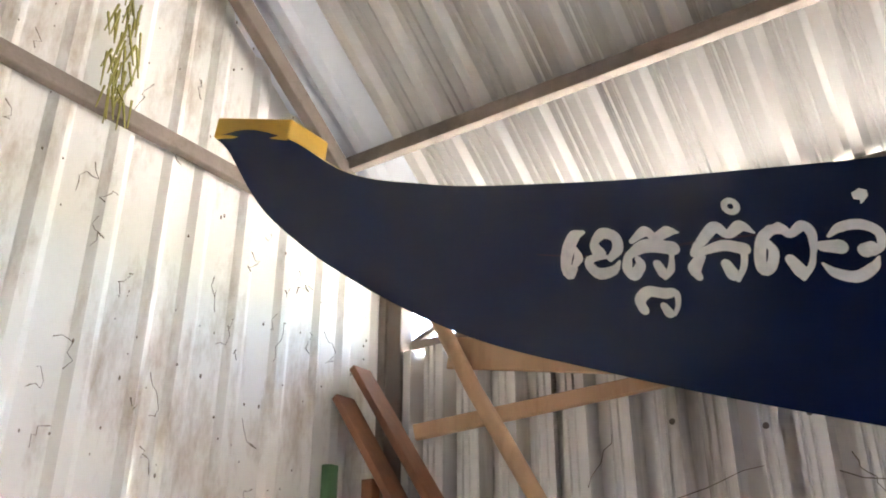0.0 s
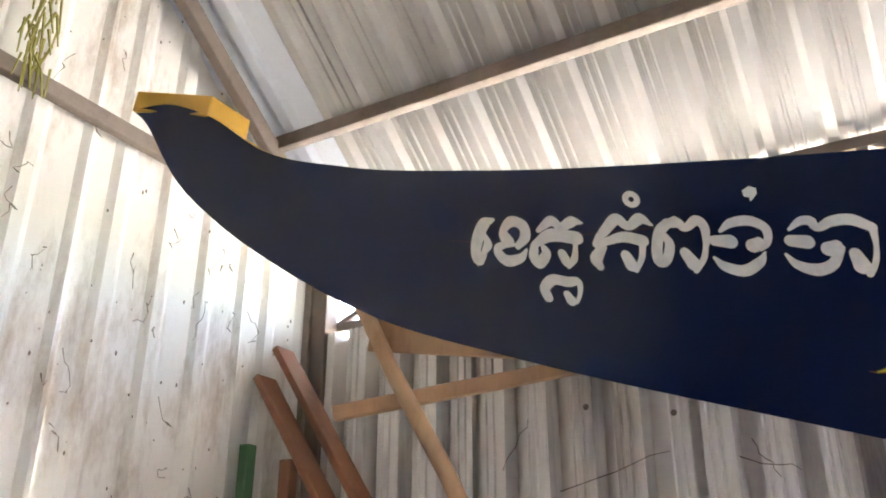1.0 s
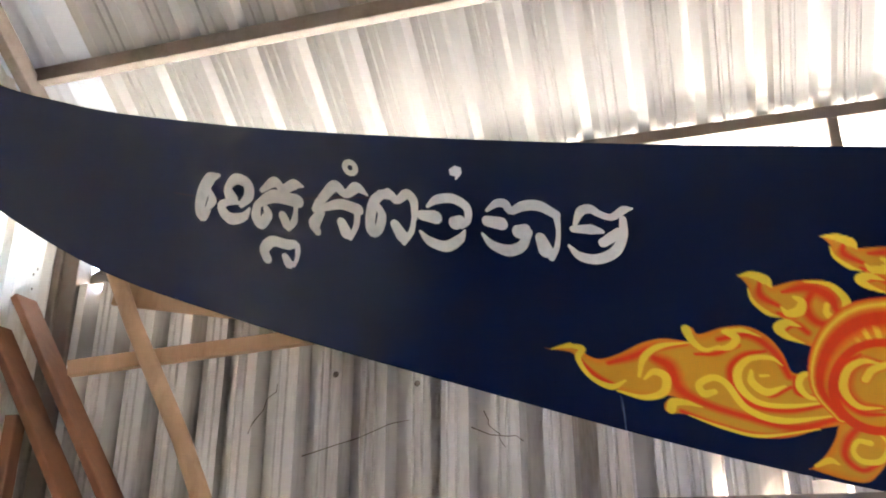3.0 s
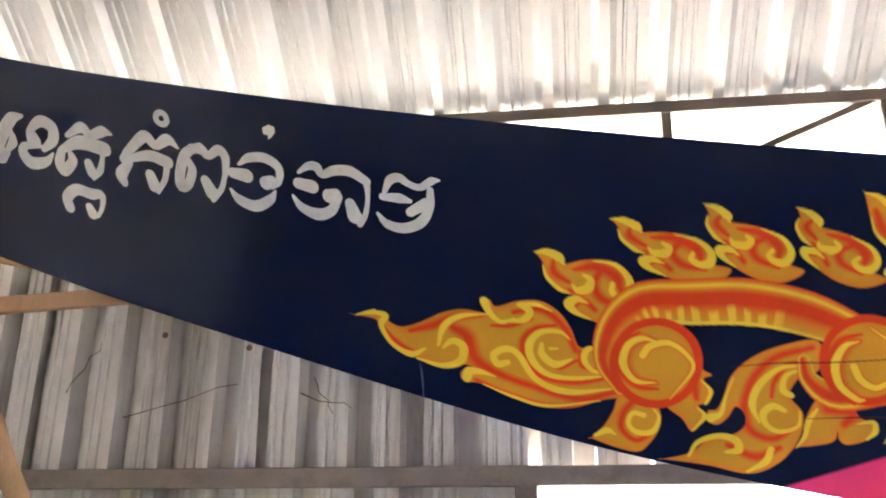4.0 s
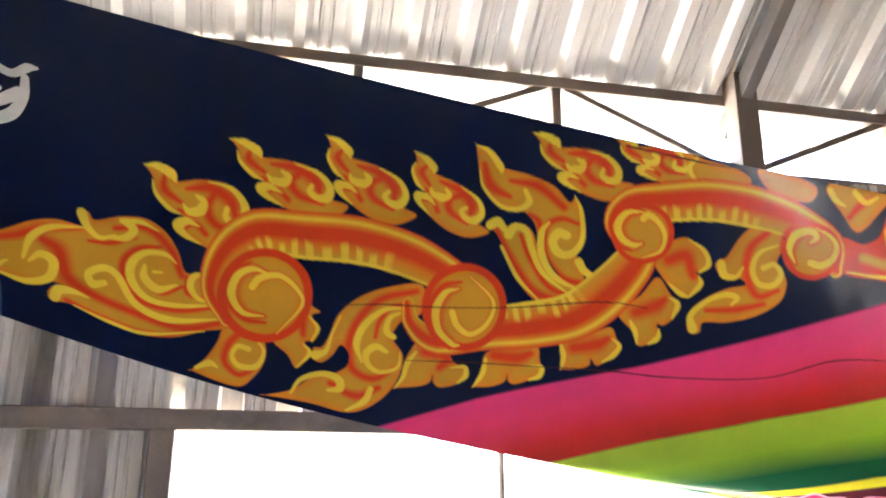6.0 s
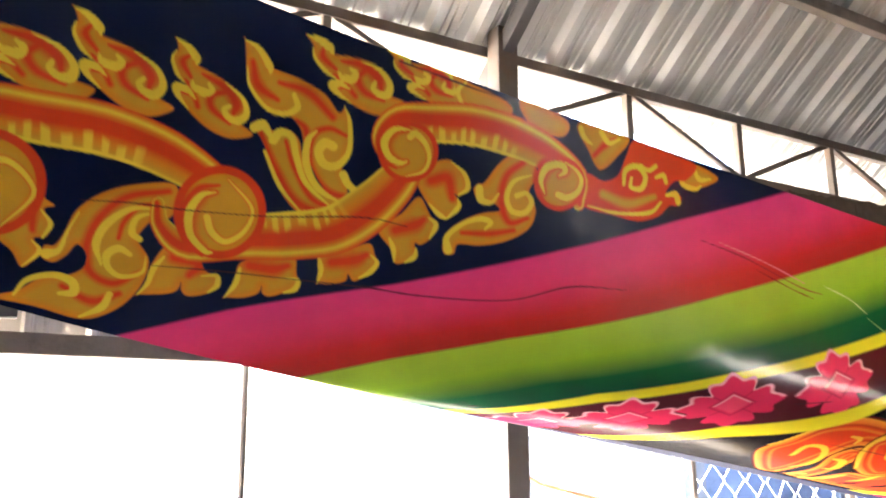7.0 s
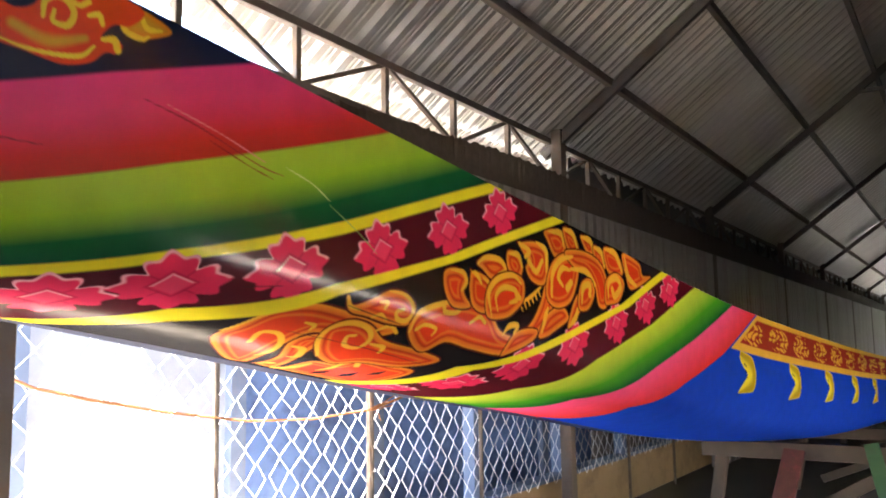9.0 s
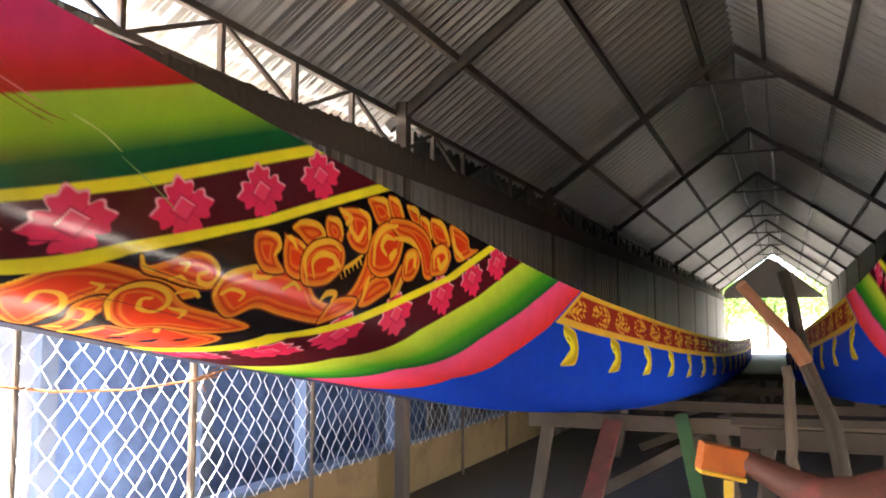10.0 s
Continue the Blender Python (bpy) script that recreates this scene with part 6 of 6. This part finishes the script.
sign = beam("hanging_sheet", (0.78, 4.94, 1.99), (0.88, 4.93, 1.99), 0.012, 0.2, M_CYAN)
tagged(sign, "small cyan plastic sheet hanging from a wire outside", "sheet")
line = pole("line_wire", (0.3, 5.0, 2.09), (3.75, 4.6, 2.2), 0.004, 0.004, M_DARKSTEEL, "thin wire strung outside between wall and post", "wire", n=6, bend=0.004)
pole("wire_post", (0.3, 5.0, -0.02), (0.3, 5.0, 2.15), 0.03, 0.03, M_STEEL, "steel post outside the shed holding a wire", "post", n=3, bend=0, wobble=0)


def tree(x, y, h, seed):
    t = thing("tree", "leafy green tree beyond the open end", "tree", "trees")
    rnd = random.Random(seed)
    bm = bmesh.new()
    tube_mesh(bm, [(x, y, -0.02), (x + 0.1, y, h * 0.3), (x, y + 0.1, h * 0.6), (x + 0.1, y, h * 0.85)], [0.16, 0.13, 0.08, 0.03], 8, 0.1, seed)
    part("trunk", bm, M_GREYWOOD, t)
    for k in range(5):
        a = rnd.uniform(0, 6.28)
        bm = bmesh.new()
        tube_mesh(bm, [(x + 0.05, y, h * (0.35 + 0.08 * k)), (x + math.cos(a) * h * 0.15, y + math.sin(a) * h * 0.15, h * (0.5 + 0.08 * k)), (x + math.cos(a) * h * 0.28, y + math.sin(a) * h * 0.28, h * (0.55 + 0.09 * k))], [0.06, 0.04, 0.015], 6, 0.1, k)
        part("limb", bm, M_GREYWOOD, t)
    verts, faces = [], []
    for k in range(2600):
        a, b = rnd.uniform(0, 6.28), rnd.uniform(-1, 1)
        rr = h * 0.38 * rnd.random() ** 0.4 * (1 + 0.3 * math.sin(3 * a + 5 * b))
        c = Vector((x + rr * math.cos(a) * math.sqrt(1 - b * b), y + rr * math.sin(a) * math.sqrt(1 - b * b), h * 0.64 + rr * b * 0.9))
        u = Vector([rnd.uniform(-1, 1) for _ in range(3)]).normalized() * 0.13
        v = u.cross(Vector([rnd.uniform(-1, 1) for _ in range(3)])).normalized() * 0.06
        n0 = len(verts)
        verts += [c - u, c + v, c + u, c - v]
        faces.append((n0, n0 + 1, n0 + 2, n0 + 3))
    ob = mesh_object("crown", verts, faces, M_LEAF, t)
    ob["kind"] = "stuff"


for k, (tx, ty, th) in enumerate(((56, 3.6, 4.6), (58, 1.2, 4.2), (57, -2.4, 5.0), (61, -0.6, 5.5), (60, 4.5, 5.6))):
    tree(tx, ty, th, k)

# ---- timber in the corner behind the bow ----
for a, b, g in (((-2.56, 2.96, 2.91), (-0.56, 2.96, 0.03), 0), ((-2.57, 2.86, 2.75), (-0.67, 2.86, 0.03), 1)):
    ob = beam("leaning_plank", a, b, 0.035, 0.13, M_PLANK, up=(0, 1, 0.0))
    tagged(ob, "red-brown hardwood plank leaning in the corner", "plank", "leaning planks")
pole("round_pole", (-1.93, 2.62, 3.06), (-0.22, 2.62, 0.02), 0.032, 0.038, M_WOOD, "peeled round timber pole leaning behind the boat", "pole", seed=3, bend=0.012)
ob = beam("rough_rail", (-2.05, 2.73, 2.51), (-1.0, 3.17, 2.7), 0.045, 0.062, M_WOOD)
tagged(ob, "rough-hewn timber rail crossing the leaning pole", "timber")
ob = beam("short_board", (-1.84, 2.68, 2.8), (-1.1, 2.68, 2.66), 0.02, 0.13, M_WOOD)
tagged(ob, "reddish raw board fixed across the pole", "board")
ob = beam("corner_post", (-2.5, 2.72, 0), (-2.5, 2.72, 2.42), 0.05, 0.06, M_GREEN, up=(0, 1, 0))
tagged(ob, "green painted post standing in the corner", "post")
ob = beam("corner_post", (-2.36, 2.83, 0), (-2.36, 2.83, 2.36), 0.06, 0.06, M_PLANK, up=(0, 1, 0))
tagged(ob, "brown timber post standing in the corner", "post")
ob = beam("wall_block", (0.62, NORTH - 0.04, 2.08), (0.72, NORTH - 0.04, 2.08), 0.03, 0.06, M_DARKSTEEL)
tagged(ob, "small dark block fixed to the metal wall", "block")

# cobwebs, dead plant and specks on the white wall
rnd = random.Random(11)
for k in range(64):
    y0, z0 = rnd.uniform(0.5, 2.9), rnd.uniform(2.0, 4.3)
    bm = bmesh.new()
    q = Vector((WEST + 0.03, y0, z0))
    pts = [q.copy()]
    for _ in range(rnd.randint(3, 8)):
        q = q + Vector((0, rnd.uniform(-0.035, 0.035), rnd.uniform(-0.05, 0.015)))
        pts.append(q.copy())
    tube_mesh(bm, pts, [0.0012 + 0.002 * rnd.random() * (i % 3 == 0) for i in range(len(pts))], 4, 0.3, k)
    tagged(part("cobweb_strand", bm, M_WEB), "dusty dark cobweb strand on the white wall", "cobweb", "cobwebs")
for k in range(150):
    y0, z0 = rnd.uniform(0.4, 3.1), rnd.uniform(2.0, 4.5)
    bm = bmesh.new()
    bmesh.ops.create_icosphere(bm, subdivisions=1, radius=rnd.uniform(0.002, 0.006), matrix=Matrix.Translation((WEST + 0.024, y0, z0)) @ Matrix.Diagonal((0.5, 1, rnd.uniform(1, 2.2), 1)))
    tagged(part("mud_speck", bm, M_WEB), "dark speck of mud stuck to the white wall", "speck", "mud specks")
bm = bmesh.new()
for k in range(60):
    y0 = 1.45 + rnd.gauss(0, 0.035)
    z0 = rnd.uniform(3.62, 4.15)
    tube_mesh(bm, [(WEST + 0.1, y0, z0), (WEST + 0.1 + rnd.uniform(-0.02, 0.02), y0 + rnd.uniform(-0.03, 0.03), z0 - rnd.uniform(0.05, 0.16))], [0.006, 0.003], 4, 0.2, k)
ob = tagged(part("dry_plant", bm, M_MOSS), "dry yellow-green plant hanging over the girt", "plant")
for k, (hx, hz) in enumerate(((-1.135, 2.53), (-0.78, 2.47), (-0.62, 2.5))):
    bm = bmesh.new()
    bmesh.ops.create_uvsphere(bm, u_segments=8, v_segments=5, radius=0.013, matrix=Matrix.Translation((hx, NORTH - 0.008, hz)) @ Matrix.Diagonal((1, 0.5, 1, 1)))
    tagged(part("roofing_screw", bm, M_STEEL), "rusty screw head in the metal wall", "screw", "screws")
for k, (xa, za, xb, zb) in enumerate(((-1.25, 2.2, -0.8, 2.32), (-0.55, 2.28, -0.35, 2.22), (-1.5, 2.3, -1.38, 2.5), (-0.5, 2.34, -0.42, 2.2))):
    pole("dry_twig", (xa, NORTH - 0.045, za), (xb, NORTH - 0.045, zb), 0.0025, 0.0015, M_WEB, "dry twig caught on the metal wall", "twig", n=6, bend=0.012, seed=k)

# ---- trestles and lumber under the boats ----
def trestle(x):
    t = thing("trestle", "rough timber trestle carrying the boats", "trestle", "trestles")
    top = float(along(np.array([x]), H_KEEL)[0])
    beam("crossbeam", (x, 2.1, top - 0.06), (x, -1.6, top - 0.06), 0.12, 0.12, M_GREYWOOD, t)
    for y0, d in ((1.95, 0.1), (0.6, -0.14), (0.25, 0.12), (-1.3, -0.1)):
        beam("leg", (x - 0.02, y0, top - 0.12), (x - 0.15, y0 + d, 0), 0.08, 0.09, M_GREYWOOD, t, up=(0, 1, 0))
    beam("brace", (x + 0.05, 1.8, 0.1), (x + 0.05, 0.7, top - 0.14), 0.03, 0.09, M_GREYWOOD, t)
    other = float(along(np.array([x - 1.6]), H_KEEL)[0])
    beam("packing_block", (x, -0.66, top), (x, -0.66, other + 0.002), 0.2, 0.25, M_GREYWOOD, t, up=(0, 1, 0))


for x in (7.75, 11.3, 15.0, 18.6):
    trestle(x)
ob = beam("painted_plank", (7.600, 1.393, 0.831), (6.923, 1.523, 0.000), 0.03, 0.15, M_CARVED, up=(0, 1, 0))
tagged(ob, "paint-splashed plank leaning on the trestle", "plank")
ob = beam("painted_plank", (7.600, 0.881, 0.895), (6.883, 0.617, 0.000), 0.03, 0.1, M_GREEN, up=(0, 1, 0))
tagged(ob, "narrow plank with dark green flecks leaning on the trestle", "plank")
rack = thing("timber_rack", "weathered boards on a low timber rack, coloured dark as in shade", "rack")
# rack timber coloured dark for the shade it stands in
beam("rack_board", (6.5, 0.45, 1.0), (6.5, -1.3, 1.02), 0.24, 0.05, M_SHADEWOOD, rack)
beam("rack_board", (6.42, 0.4, 0.9), (6.42, -1.3, 0.9), 0.05, 0.12, M_SHADEWOOD, rack)
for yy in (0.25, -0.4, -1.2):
    beam("rack_leg", (6.42, yy, 0), (6.42, yy, 0.85), 0.07, 0.08, M_SHADEWOOD, rack, up=(0, 1, 0))
beam("rack_brace", (6.46, 0.2, 0.1), (6.46, -0.5, 0.85), 0.04, 0.09, M_SHADEWOOD, rack)
beam("rack_brace", (6.46, -0.5, 0.1), (6.46, -1.1, 0.9), 0.04, 0.09, M_SHADEWOOD, rack)
carved = thing("carved_prow_piece", "orange and red painted carved boat timber with gold rim", "carving")
bm = bmesh.new()
tube_mesh(bm, [(4.4, 0.3, 1.07), (4.38, 0.22, 1.045), (4.34, 0.12, 1.0), (4.3, 0.02, 0.985), (4.3, -0.08, 1.0), (4.3, -0.2, 1.04), (4.3, -0.36, 1.07)], [0.045, 0.05, 0.06, 0.062, 0.056, 0.05, 0.04], 14, 0.05, 5)
body = part("carved_body", bm, M_CARVED, carved, "dark red carved timber body")
body.data.polygons.foreach_set("use_smooth", [True] * len(body.data.polygons))
beam("end_block", (4.35, 0.44, 1.09), (4.4, 0.29, 1.06), 0.1, 0.1, M_ORANGE, carved)
beam("gold_rim", (4.34, 0.444, 1.036), (4.39, 0.292, 1.004), 0.11, 0.016, M_GOLD, carved)
beam("gold_foot", (4.36, 0.34, 1.0), (4.36, 0.345, 0.68), 0.035, 0.035, M_GOLD, carved, up=(0, 1, 0))
beam("support_rail", (4.32, 0.3, 0.9), (4.3, -0.6, 0.93), 0.03, 0.05, M_GREYWOOD, carved)
bench = thing("workbench", "low raw timber workbench under the carving", "bench")
beam("bench_top", (4.3, 0.75, 0.62), (4.3, -0.9, 0.66), 0.4, 0.04, M_SHADEWOOD, bench)
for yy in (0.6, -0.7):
    beam("bench_leg", (4.3, yy, 0), (4.3, yy, 0.61), 0.07, 0.07, M_SHADEWOOD, bench, up=(0, 1, 0))
fork = thing("forked_pole", "forked brown tree-trunk prop between the boats", "pole")
bm = bmesh.new()
tube_mesh(bm, [(5.45, -0.2, 0.0), (5.45, -0.15, 0.5), (5.42, -0.07, 1.08), (5.4, 0.046, 1.40)], [0.045, 0.042, 0.04, 0.038], 10, 0.05, 1)
# trunk and one branch coloured dark as a silhouette
part("trunk", bm, M_SHADEWOOD, fork)
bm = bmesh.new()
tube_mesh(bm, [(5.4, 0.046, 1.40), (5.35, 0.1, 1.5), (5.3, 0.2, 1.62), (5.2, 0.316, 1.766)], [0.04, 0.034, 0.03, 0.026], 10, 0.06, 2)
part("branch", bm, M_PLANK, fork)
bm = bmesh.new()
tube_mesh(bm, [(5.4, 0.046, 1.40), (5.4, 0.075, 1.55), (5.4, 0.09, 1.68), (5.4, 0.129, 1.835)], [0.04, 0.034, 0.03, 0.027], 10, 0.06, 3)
part("branch", bm, M_SHADEWOOD, fork)
pole("short_prop", (4.900, 0.105, 0.72), (4.900, 0.130, 1.40), 0.026, 0.022, M_GREYWOOD, "bent grey prop standing between the boats", "pole", seed=9, wobble=0.03, bend=0.008)
